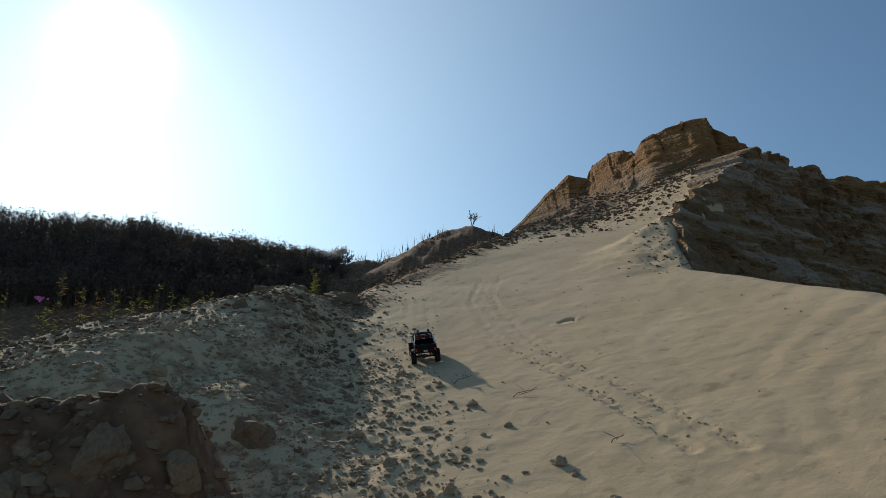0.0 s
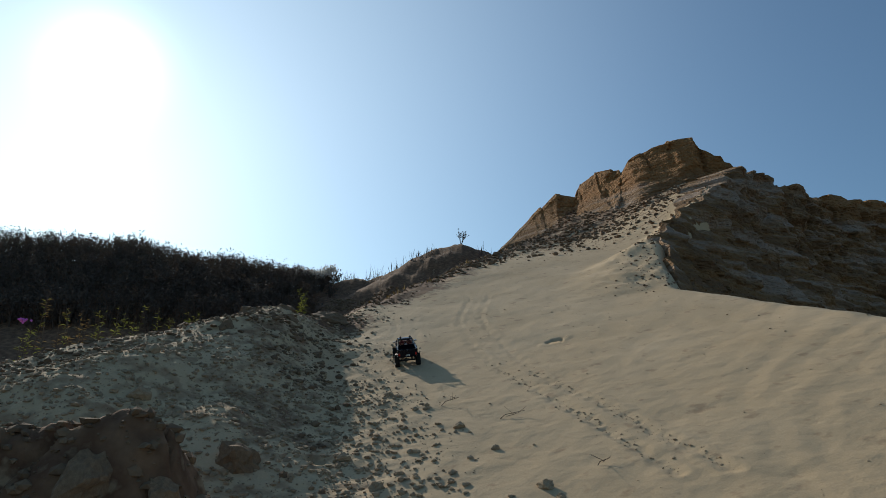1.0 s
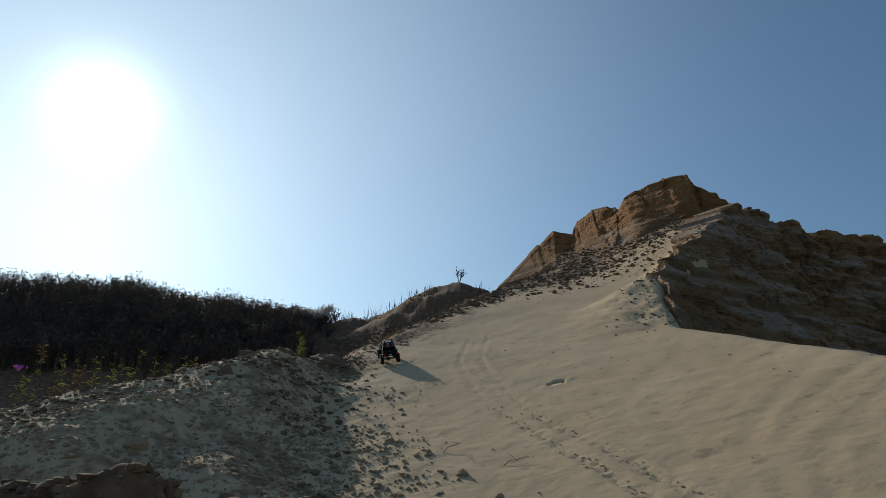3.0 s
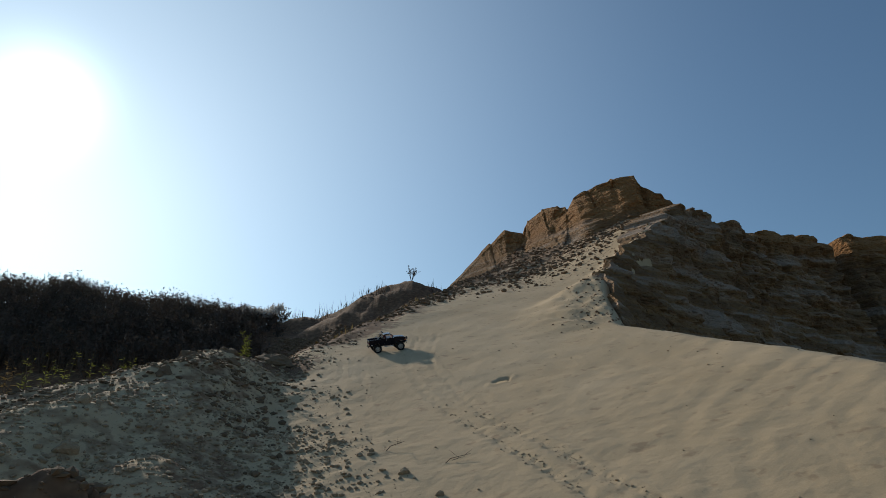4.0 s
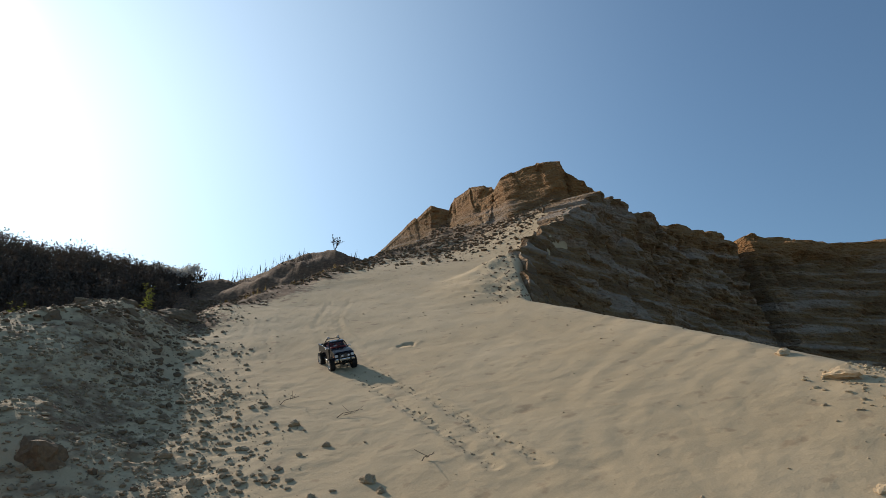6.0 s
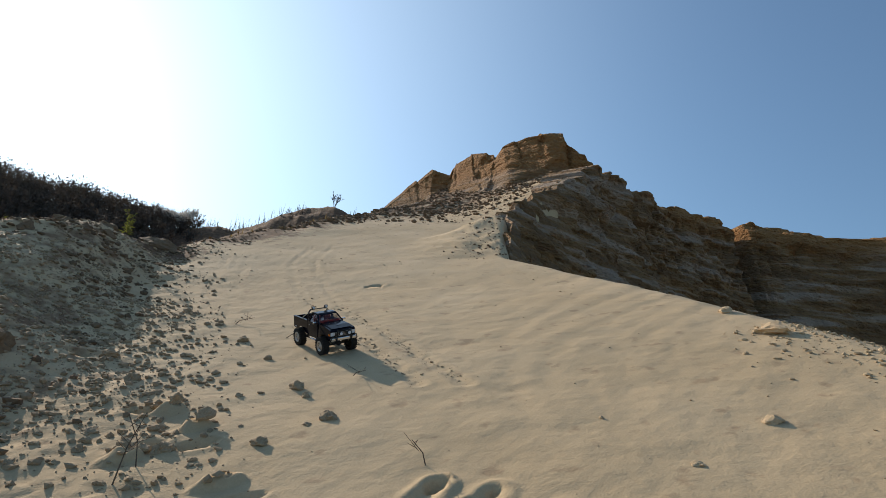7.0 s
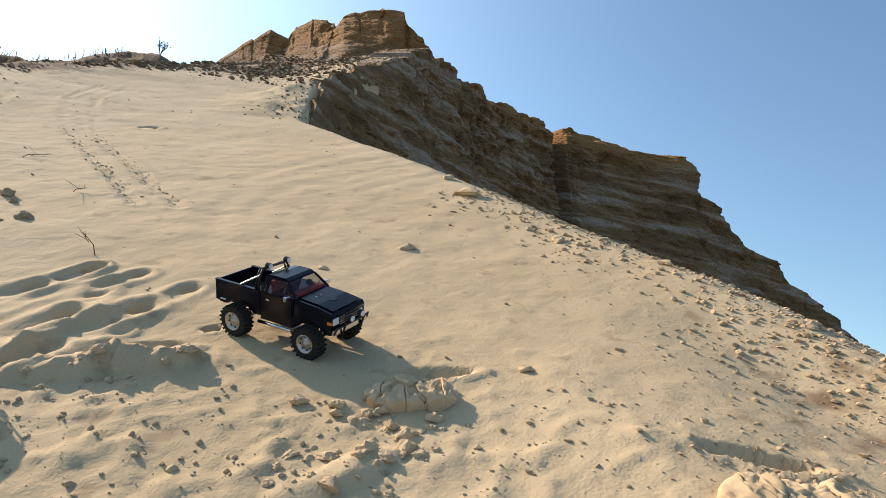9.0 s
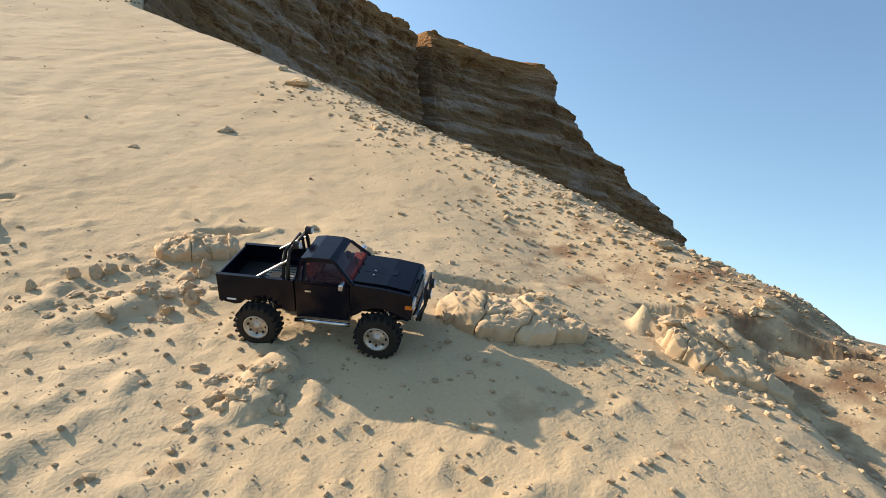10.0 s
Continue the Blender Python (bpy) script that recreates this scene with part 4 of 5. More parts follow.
# ---- plants ----
def blades(name, roots, height_of, per, spread, width, mat, label, category, leafy=0, lean=0.14):
    """Upright stalks in clumps, each a thin tapering blade, with small side leaves; joined."""
    n = len(roots) * per
    root = np.repeat(roots, per, 0) + np.concatenate([rng.normal(0, spread, (n, 2)), np.zeros((n, 1))], 1)
    h = np.repeat(height_of, per) * rng.uniform(0.45, 1.1, n)
    tip = root + np.stack([rng.normal(0, lean, n) * h, rng.normal(0, lean, n) * h, h], 1)
    a = rng.uniform(0, np.pi, n)
    side = np.stack([np.cos(a), np.sin(a), 0 * a], 1) * (width * rng.uniform(0.5, 1.3, n))[:, None]
    mid = root * 0.45 + tip * 0.55 + rng.normal(0, 0.03, (n, 3))
    v = np.stack([root - side, root + side, mid + side * 0.8, tip, mid - side * 0.8], 1)
    faces = (np.arange(5)[None] + 5 * np.arange(n)[:, None]).tolist()
    verts = v.reshape(-1, 3)
    if leafy:
        k = n * leafy
        t = rng.uniform(0.25, 1.0, k)
        base = np.repeat(root, leafy, 0) * (1 - t)[:, None] + np.repeat(tip, leafy, 0) * t[:, None]
        way = rng.normal(0, 1, (k, 3))
        way /= np.linalg.norm(way, axis=1, keepdims=True)
        ln = width * rng.uniform(1.5, 4.5, k)[:, None]
        cr = np.cross(way, rng.normal(0, 1, (k, 3)))
        cr /= np.linalg.norm(cr, axis=1, keepdims=True) + 1e-6
        lv = np.stack([base, base + way * ln * 0.5 + cr * ln * 0.25, base + way * ln, base + way * ln * 0.5 - cr * ln * 0.25], 1)
        faces += (np.arange(4)[None] + 4 * np.arange(k)[:, None] + len(verts)).tolist()
        verts = np.concatenate([verts, lv.reshape(-1, 3)])
    me = bpy.data.meshes.new(name)
    me.from_pydata(verts.tolist(), [], faces)
    me.materials.append(mat)
    return tagged(new(name, me), label, category, kind="stuff")


def rooted(n, x0, x1, y0, y1, keep=None):
    x, y = rng.uniform(x0, x1, n), rng.uniform(y0, y1, n)
    if keep is not None:
        k = rng.uniform(0, 1, n) < keep(x, y)
        x, y = x[k], y[k]
    return np.stack([x, y, lie(x, y) - 0.03], 1)


def brushwood(name, roots, tall, twigs, leaves, mat, label):
    """Rounded, twiggy brush: stems that fan out from each root, with small leaves thick about their upper parts; joined."""
    n = len(roots) * twigs
    root, h = np.repeat(roots, twigs, 0), np.repeat(tall, twigs) * rng.uniform(0.55, 1.0, n) ** 0.7
    a, out = rng.uniform(0, 2 * np.pi, n), np.abs(rng.normal(0, 0.32, n))
    tip = root + np.stack([np.cos(a) * out * h, np.sin(a) * out * h, h * (1.02 - 0.3 * np.minimum(out, 1))], 1)
    side = np.stack([-np.sin(a), np.cos(a), 0 * a], 1) * 0.010
    mid = root * 0.45 + tip * 0.55 + rng.normal(0, 0.04, (n, 3))
    v = np.stack([root - side, root + side, mid + side * 0.7, tip, mid - side * 0.7], 1).reshape(-1, 3)
    faces = (np.arange(5)[None] + 5 * np.arange(n)[:, None]).tolist()
    k = n * leaves
    t = 1.0 - 0.75 * rng.uniform(0, 1, k) ** 1.4
    at = np.repeat(root, leaves, 0) * (1 - t)[:, None] + np.repeat(tip, leaves, 0) * t[:, None] + rng.normal(0, 0.04, (k, 3))
    way, up = rng.normal(0, 1, (k, 3)), rng.normal(0, 1, (k, 3))
    way /= np.linalg.norm(way, axis=1, keepdims=True)
    cr = np.cross(way, up)
    cr /= np.linalg.norm(cr, axis=1, keepdims=True) + 1e-6
    ln = rng.uniform(0.05, 0.13, k)[:, None]
    lv = np.stack([at, at + way * ln * 0.5 + cr * ln * 0.22, at + way * ln, at + way * ln * 0.5 - cr * ln * 0.22], 1)
    faces += (np.arange(4)[None] + 4 * np.arange(k)[:, None] + len(v)).tolist()
    me = bpy.data.meshes.new(name)
    me.from_pydata(np.concatenate([v, lv.reshape(-1, 3)]).tolist(), [], faces)
    me.materials.append(mat)
    return tagged(new(name, me), label, "thicket", kind="stuff")


r = rooted(1900, -27, -3.5, 18.5, 26.5, lambda x, y: smooth(-3.4, -4.2, x + 0.4 * grain(x, y, 0.6, 60)))
brushwood("thicket", r, (1.12 + 0.25 * grain(r[:, 0], r[:, 1], 0.5, 61) + 0.25 * rng.uniform(0, 1, len(r)) ** 4) * (0.55 + 0.45 * smooth(-3.4, -5.5, r[:, 0])), 9, 10, THICKET, "dark dry brush crowding the rise behind the gully")
r = rooted(200, -6.6, -3.9, 24.6, 26.3)
blades("seed_heads", r + np.array([0, 0, 0.55]), np.full(len(r), 0.3), 5, 0.12, 0.022, SEED, "pale fluffy seed heads among dark weeds", "weeds", 3)
r = rooted(90, -3.8, 0.2, 25.5, 26.6)
blades("knoll_grass", r, 0.2 + 0.5 * rng.uniform(0, 1, len(r)) ** 3, 3, 0.05, 0.008, THICKET, "thin dry grass on the bare knoll", "grass", 1)
r = rooted(60, 1.8, 3.0, 24.5, 26.5)
blades("rim_grass", r, 0.15 + 0.5 * rng.uniform(0, 1, len(r)) ** 3, 3, 0.05, 0.008, THICKET, "thin dry grass by the mound", "grass", 1)
r = rooted(700, -3.0, 2.0, 10.2, 16.0, lambda x, y: smooth(0.3, -0.2, np.abs(x - (-1.15 + 0.47 * (y - 10.0)))) * 0.6)
blades("edge_grass", r, 0.05 + 0.08 * rng.uniform(0, 1, len(r)), 6, 0.04, 0.006, DRYLEAF, "short yellowed grass along the sand's edge", "grass", 1)


def weed(name, x, y, z, tall, seed, mat, label, leaves=34, flower=False):
    """A tall weed: a few stems with narrow leaves all the way up."""
    r = random.Random(seed)
    top = tagged(new(name), label, "weed", "gully weeds")
    top.location = (x, y, z)
    stems, leaf = bmesh.new(), bmesh.new()
    for s in range(r.randrange(2, 5)):
        h = tall * r.uniform(0.6, 1.0)
        bx, by = r.gauss(0, 0.05), r.gauss(0, 0.05)
        tx, ty = bx + r.gauss(0, 0.06), by + r.gauss(0, 0.06)
        tube(stems, [(bx, by, -0.35), (bx * 0.6 + tx * 0.4, by * 0.6 + ty * 0.4, h * 0.5), (tx, ty, h)], 0.005, 5, 0.002)
        for k in range(leaves):
            t = r.uniform(0.1, 1.0)
            p = Vector((bx + (tx - bx) * t, by + (ty - by) * t, h * t))
            q = r.uniform(0, 2 * math.pi)
            ln = r.uniform(0.05, 0.11) * (1.15 - 0.6 * t)
            way = Vector((math.cos(q), math.sin(q), r.uniform(0.1, 0.9))).normalized() * ln
            cr = way.cross(Vector((0, 0, 1))).normalized() * ln * 0.13
            dip = Vector((0, 0, -ln * 0.2))
            vs = [leaf.verts.new(c) for c in (p, p + way * 0.45 + cr, p + way + dip, p + way * 0.45 - cr)]
            leaf.faces.new(vs)
    part("stem", stems, TWIG, top)
    part("leaves", leaf, mat, top)
    if flower:
        bm = bmesh.new()
        for k in range(14):
            bmesh.ops.create_icosphere(bm, subdivisions=1, radius=0.012, matrix=pose(r.gauss(0, 0.03), r.gauss(0, 0.03), tall * 0.9 + r.gauss(0, 0.015)))
        part("blossom", bm, PETAL, top, "small purple blossom")


for k, (x, y, h, dry) in enumerate([(-4.02, 6.25, 0.55, 0), (-3.85, 6.35, 0.45, 0), (-3.78, 6.45, 0.65, 0), (-3.67, 6.55, 0.62, 1), (-3.53, 6.6, 0.42, 0), (-3.40, 6.62, 0.4, 1), (-3.30, 6.7, 0.35, 0), (-3.16, 6.8, 0.32, 0), (-3.05, 6.9, 0.38, 0), (-2.88, 7.5, 0.22, 0), (-2.72, 7.6, 0.18, 0), (-1.6, 8.35, 0.16, 0), (-4.2, 6.1, 0.5, 0)]):
    z = ground_z(x, y)
    weed("weed", x, y, z, h + max(0.0, 1.62 + 0.36 * (x + 4.0) + 0.1 * (y - 6.2) - z), k, DRYLEAF if dry else LEAF, "reddish dry weed at the gully's edge" if dry else "yellow-green leafy weed at the gully's edge", 34, k == 1)


def bush(x, y):
    r = random.Random(5)
    top = tagged(new("bush"), "small bare-stemmed bush on top of the mound", "bush")
    top.location = (x, y, ground_z(x, y) - 0.05)
    stems, leaf = bmesh.new(), bmesh.new()
    for k in range(9):
        a, lean = r.uniform(0, 6.28), r.uniform(0.1, 0.5)
        h = r.uniform(0.4, 0.75)
        end = Vector((math.cos(a) * lean * h, math.sin(a) * lean * h, h))
        tube(stems, [(0, 0, 0), end * 0.5 + Vector((0, 0, 0.05)), end], 0.012, 5, 0.003)
        for j in range(3):
            p = end * r.uniform(0.5, 0.9)
            q = p + Vector((r.gauss(0, 0.1), r.gauss(0, 0.1), r.uniform(0.05, 0.2)))
            tube(stems, [p, q], 0.005, 4, 0.002)
            for i in range(7):
                c = p.lerp(q, r.random())
                w = Vector((r.gauss(0, 1), r.gauss(0, 1), r.gauss(0, 1))).normalized() * 0.05
                s = w.orthogonal().normalized() * 0.018
                leaf.faces.new([leaf.verts.new(v) for v in (c, c + w * 0.5 + s, c + w, c + w * 0.5 - s)])
    part("stems", stems, TWIG, top)
    part("leaves", leaf, THICKET, top)


bush(1.16, 27.0)


def dry_stalk(x, y, h, seed, lean):
    """A dead twig standing in the sand."""
    r = random.Random(seed)
    bm = bmesh.new()
    tube(bm, [(0, 0, -0.02), (lean * 0.3, 0.01, h * 0.5), (lean, 0, h)], 0.0035, 5, 0.0015)
    for k in range(4):
        t = r.uniform(0.3, 0.9)
        p = Vector((lean * t, 0, h * t))
        tube(bm, [p, p + Vector((r.gauss(0, 0.05), r.gauss(0, 0.05), r.uniform(0.01, 0.06)))], 0.0018, 4, 0.001)
    ob = mesh_thing("dry_twig", bm, TWIG, "thin dead twig sticking out of the sand", "twig", "dead twigs")
    ob.location = (x, y, ground_z(x, y))


for k, (x, y, h, lean) in enumerate([(1.0, 3.75, 0.05, 0.08), (0.55, 4.75, 0.08, 0.2), (1.25, 2.5, 0.09, -0.08), (0.08, 2.62, 0.28, 0.06), (0.13, 2.75, 0.2, -0.08), (0.15, 5.2, 0.08, 0.15)]):
    dry_stalk(x, y, h, k, lean)

# ---- the model pickup ----
def wheel(parent, x, y, r, w, rim_mat, lugs=22):
    """A knobbly tyre on a steel-look rim, turning about its own centre."""
    out = 1 if y > 0 else -1
    hub = new("wheel")
    hub.parent = parent
    hub.location = (x, y, r)
    bm = bmesh.new()
    lathe(bm, [(r * 0.54, -w * 0.40), (r * 0.62, -w * 0.5), (r * 0.86, -w * 0.5), (r * 0.93, -w * 0.40), (r * 0.94, 0), (r * 0.93, w * 0.40), (r * 0.86, w * 0.5), (r * 0.62, w * 0.5), (r * 0.54, w * 0.40), (r * 0.54, -w * 0.40)])
    for k in range(lugs):
        a = k * 360 / lugs
        for row, off in ((-0.36, 0), (0.36, 180 / lugs), (-0.12, 90 / lugs), (0.12, 270 / lugs)):
            q = radians(a + off)
            box(bm, (r * 0.11, w * (0.26 if abs(row) > 0.2 else 0.2), r * 0.15), (math.cos(q) * r * 0.945, row * w, math.sin(q) * r * 0.945), (0, 90 - math.degrees(q), 0))
    part("tyre", bm, RUBBER, hub)
    bm = bmesh.new()
    lathe(bm, [(r * 0.5, -w * 0.4), (r * 0.55, w * 0.42 * out), (r * 0.57, w * 0.5 * out), (r * 0.50, w * 0.5 * out), (r * 0.47, w * 0.30 * out), (r * 0.36, w * 0.25 * out), (r * 0.30, w * 0.34 * out), (r * 0.14, w * 0.36 * out), (r * 0.12, w * 0.46 * out), (0.001, w * 0.46 * out)])
    rim = part("rim", bm, rim_mat, hub, "pale steel wheel rim", True)
    bm = bmesh.new()
    for k in range(8):
        q = k * math.pi / 4
        disc(bm, (math.cos(q) * r * 0.40, w * 0.285 * out, math.sin(q) * r * 0.40), r * 0.055, 0.003, "y", 10)
    part("vent_holes", bm, PLASTIC, rim)
    bm = bmesh.new()
    for k in range(6):
        q = k * math.pi / 3
        disc(bm, (math.cos(q) * r * 0.21, w * 0.37 * out, math.sin(q) * r * 0.21), r * 0.035, 0.005, "y", 6)
    part("wheel_nuts", bm, CHROME, rim)
    return hub


def arch(cx, r, z0, n=9):
    """Points of a wheel arch, from back to front, cut into a panel's lower edge at z0."""
    return [(cx + r * math.cos(math.pi * (1 - k / n)), 0.066 + r * math.sin(math.pi * (1 - k / n))) for k in range(n + 1)]


def build_pickup():
    t = tagged(new("pickup"), "black radio-controlled model pickup truck with knobbly tyres", "model truck")
    hw = 0.096  # half width of the body
    # bed sides with arches
    for s in (-1, 1):
        bm = bmesh.new()
        back = [(-0.285, 0.200), (-0.285, 0.118), (-0.238, 0.108)] + [p for p in arch(-0.162, 0.072, 0.1) if p[1] > 0.1] + [(-0.082, 0.100), (-0.062, 0.100), (-0.062, 0.200)]
        prism(bm, back, s * hw, s * (hw - 0.008))
        box(bm, (0.223, 0.012, 0.006), (-0.1735, s * (hw - 0.004), 0.202))
        part("bed_side", bm, BLACK, t)
    bm = bmesh.new()
    box(bm, (0.008, 2 * hw - 0.018, 0.086), (-0.281, 0, 0.158), bevel=0.002)
    box(bm, (0.004, 0.1, 0.03), (-0.286, 0, 0.16), bevel=0.001)
    gate = part("tailgate", bm, BLACK, t)
    bm = bmesh.new()
    box(bm, (0.003, 0.016, 0.008), (-0.288, 0, 0.188))
    part("latch", bm, PLASTIC, gate)
    bm = bmesh.new()
    box(bm, (0.21, 2 * hw - 0.018, 0.006), (-0.172, 0, 0.142))
    floor = part("bed_floor", bm, PLASTIC, t)
    for k in range(9):
        bm = bmesh.new()
        box(bm, (0.12, 0.008, 0.004), (-0.125, -0.064 + k * 0.016, 0.147), bevel=0.001)
        part("rib", bm, STEEL, floor)
    bm = bmesh.new()
    box(bm, (0.03, 0.05, 0.006), (-0.15, 0.0, 0.151), bevel=0.001)
    part("winch_plate", bm, PLASTIC, floor)
    bm = bmesh.new()
    box(bm, (0.006, 2 * hw - 0.018, 0.07), (-0.066, 0, 0.165))
    part("bed_front", bm, BLACK, t)
    # cab and nose
    bm = bmesh.new()
    prism(bm, [(-0.058, 0.088), (0.085, 0.088), (0.085, 0.202), (-0.058, 0.205)], -hw, hw)
    part("cab", bm, BLACK, t, bevel=0.004)
    for s in (-1, 1):
        bm = bmesh.new()
        box(bm, (0.115, 0.002, 0.105), (0.022, s * (hw + 0.001), 0.147), bevel=0.0009)
        door = part("door", bm, BLACK, t)
        bm = bmesh.new()
        box(bm, (0.016, 0.004, 0.006), (-0.022, s * (hw + 0.004), 0.178), bevel=0.001)
        part("handle", bm, CHROME, door)
        bm = bmesh.new()
        box(bm, (0.012, 0.024, 0.018), (0.072, s * (hw + 0.017), 0.212), bevel=0.003)
        box(bm, (0.004, 0.012, 0.004), (0.074, s * (hw + 0.004), 0.206))
        part("door_mirror", bm, CHROME, t, "chrome door mirror")
    bm = bmesh.new()
    nose = [(0.083, 0.100)] + [p for p in arch(0.162, 0.074, 0.1) if p[1] > 0.1] + [(0.246, 0.105), (0.258, 0.112), (0.262, 0.176), (0.255, 0.186), (0.18, 0.198), (0.083, 0.205)]
    prism(bm, nose, -hw, hw, (0.15, 0.12))
    part("nose", bm, BLACK, t, bevel=0.003)
    bm = bmesh.new()
    prism(bm, [(0.088, 0.2055), (0.18, 0.199), (0.25, 0.1885), (0.25, 0.192), (0.18, 0.2035), (0.088, 0.2095)], -0.075, 0.075)
    box(bm, (0.10, 0.03, 0.003), (0.15, 0, 0.2045), (0, 4, 0), 0.001)
    part("bonnet", bm, BLACK, t, bevel=0.0015)
    for y in (-0.012, 0.012):
        bm = bmesh.new()
        disc(bm, (0.135, y - 0.02, 0.209), 0.003, 0.003, "z", 8)
        part("bonnet_pin", bm, CHROME, t)
    # glasshouse
    roof_z, base_z, lean = 0.268, 0.204, 0.010
    bm = bmesh.new()
    prism(bm, [(-0.050, 0.262), (-0.046, 0.272), (-0.02, 0.277), (0.03, 0.276), (0.044, 0.270), (0.048, 0.262)], -0.080, 0.080)
    part("roof", bm, BLACK, t, bevel=0.003)
    for s in (-1, 1):
        for name, a, b in (("front_pillar", (0.094, s * 0.090, base_z), (0.046, s * 0.079, roof_z - 0.004)), ("rear_pillar", (-0.054, s * 0.091, base_z), (-0.047, s * 0.079, roof_z - 0.004)), ("rear_quarter", (-0.036, s * 0.0915, base_z), (-0.033, s * 0.079, roof_z - 0.004))):
            bm = bmesh.new()
            tube(bm, [a, b], 0.0055, 6)
            part(name, bm, BLACK, t)
        bm = bmesh.new()
        vs = [bm.verts.new(v) for v in ((-0.036, s * 0.091, base_z), (0.088, s * 0.090, base_z), (0.044, s * 0.080, roof_z - 0.006), (-0.033, s * 0.080, roof_z - 0.006))]
        bm.faces.new(vs)
        bmesh.ops.solidify(bm, geom=bm.faces[:], thickness=0.0015)
        pane = part("side_window", bm, GLASS, t)
        pane.visible_shadow = False
    for name, c in (("windscreen", ((0.094, 0.088, base_z + 0.002), (0.094, -0.088, base_z + 0.002), (0.047, -0.078, roof_z - 0.005), (0.047, 0.078, roof_z - 0.005))), ("rear_window", ((-0.055, 0.086, base_z), (-0.055, -0.086, base_z), (-0.048, -0.076, roof_z - 0.005), (-0.048, 0.076, roof_z - 0.005)))):
        bm = bmesh.new()
        bm.faces.new([bm.verts.new(v) for v in c])
        bmesh.ops.solidify(bm, geom=bm.faces[:], thickness=0.0015)
        pane = part(name, bm, GLASS, t)
        pane.visible_shadow = False
    for y in (-0.03, 0.02):
        bm = bmesh.new()
        tube(bm, [(0.098, y, 0.208), (0.075, y + 0.045, 0.236)], 0.0015, 5)
        part("wiper", bm, PLASTIC, t)
    bm = bmesh.new()
    box(bm, (0.03, 0.15, 0.02), (0.075, 0, 0.212), bevel=0.004)
    part("dashboard", bm, RED, t)
    for y in (-0.04, 0.04):
        bm = bmesh.new()
        box(bm, (0.018, 0.05, 0.045), (-0.03, y, 0.222), (0, -12, 0), 0.005)
        box(bm, (0.014, 0.03, 0.016), (-0.034, y, 0.25), (0, -12, 0), 0.004)
        part("seat", bm, RED, t)
    bm = bmesh.new()
    bmesh.ops.create_cone(bm, cap_ends=True, segments=14, radius1=0.016, radius2=0.016, depth=0.004, matrix=pose(0.05, 0.04, 0.228, 0, 65, 0))
    part("steering_wheel", bm, PLASTIC, t)
    # roll bar and its lamps
    bm = bmesh.new()
    hoop = [(-0.078, -0.086, 0.202), (-0.078, -0.084, 0.262), (-0.078, -0.070, 0.286), (-0.078, 0.070, 0.286), (-0.078, 0.084, 0.262), (-0.078, 0.086, 0.202)]
    tube(bm, hoop, 0.0055, 8)
    tube(bm, [(p[0] - 0.014, p[1] * 0.97, p[2] - 0.004) for p in hoop], 0.0045, 8)
    bar = part("roll_bar", bm, PLASTIC, t, smooth_faces=True)
    for s in (-1, 1):
        bm = bmesh.new()
        tube(bm, [(-0.08, s * 0.084, 0.262), (-0.165, s * 0.086, 0.200)], 0.0035, 8)
        part("brace", bm, STEEL, bar)
        bm = bmesh.new()
        disc(bm, (-0.062, s * 0.055, 0.303), 0.0135, 0.016)
        lamp = part("roof_lamp", bm, PLASTIC, t)
        bm = bmesh.new()
        disc(bm, (-0.053, s * 0.055, 0.303), 0.011, 0.003)
        part("lens", bm, LENS, lamp)
    # front: bumper, grille, lamps, bull bar
    bm = bmesh.new()
    box(bm, (0.006, 0.12, 0.038), (0.2625, 0, 0.152), bevel=0.001)
    grille = part("grille", bm, PLASTIC, t)
    for k in range(4):
        bm = bmesh.new()
        box(bm, (0.003, 0.11, 0.003), (0.2665, 0, 0.139 + k * 0.009))
        part("grille_bar", bm, STEEL, grille)
    for s in (-1, 1):
        bm = bmesh.new()
        box(bm, (0.008, 0.03, 0.026), (0.2625, s * 0.075, 0.155), bevel=0.002)
        part("headlight", bm, LENS, t, "clear square headlight")
        bm = bmesh.new()
        box(bm, (0.02, 0.003, 0.012), (0.250, s * 0.0955, 0.150), bevel=0.001)
        part("indicator", bm, AMBER, t)
        bm = bmesh.new()
        box(bm, (0.003, 0.016, 0.028), (-0.287, s * 0.082, 0.150), bevel=0.001)
        part("tail_light", bm, TAIL, t)
        bm = bmesh.new()
        tube(bm, [(-0.062, s * 0.103, 0.080), (0.086, s * 0.103, 0.080)], 0.006, 8)
        part("side_step", bm, CHROME, t, "silver side step", True)
        bm = bmesh.new()
        box(bm, (0.028, 0.002, 0.005), (-0.245, s * (hw + 0.001), 0.125))
        part("badge", bm, PLATE, t)
    bm = bmesh.new()
    box(bm, (0.016, 0.19, 0.022), (0.270, 0, 0.116), bevel=0.004)
    part("front_bumper", bm, CHROME, t, "silver front bumper")
    bm = bmesh.new()
    tube(bm, [(0.275, -0.055, 0.085), (0.292, -0.055, 0.14), (0.288, -0.05, 0.182), (0.288, 0.05, 0.182), (0.292, 0.055, 0.14), (0.275, 0.055, 0.085)], 0.005, 8)
    tube(bm, [(0.29, -0.055, 0.138), (0.284, -0.09, 0.138), (0.274, -0.095, 0.112)], 0.004, 8)
    tube(bm, [(0.29, 0.055, 0.138), (0.284, 0.09, 0.138), (0.274, 0.095, 0.112)], 0.004, 8)
    tube(bm, [(0.292, -0.055, 0.14), (0.292, 0.055, 0.14)], 0.004, 8)
    bull = part("bull_bar", bm, PLASTIC, t, smooth_faces=True)
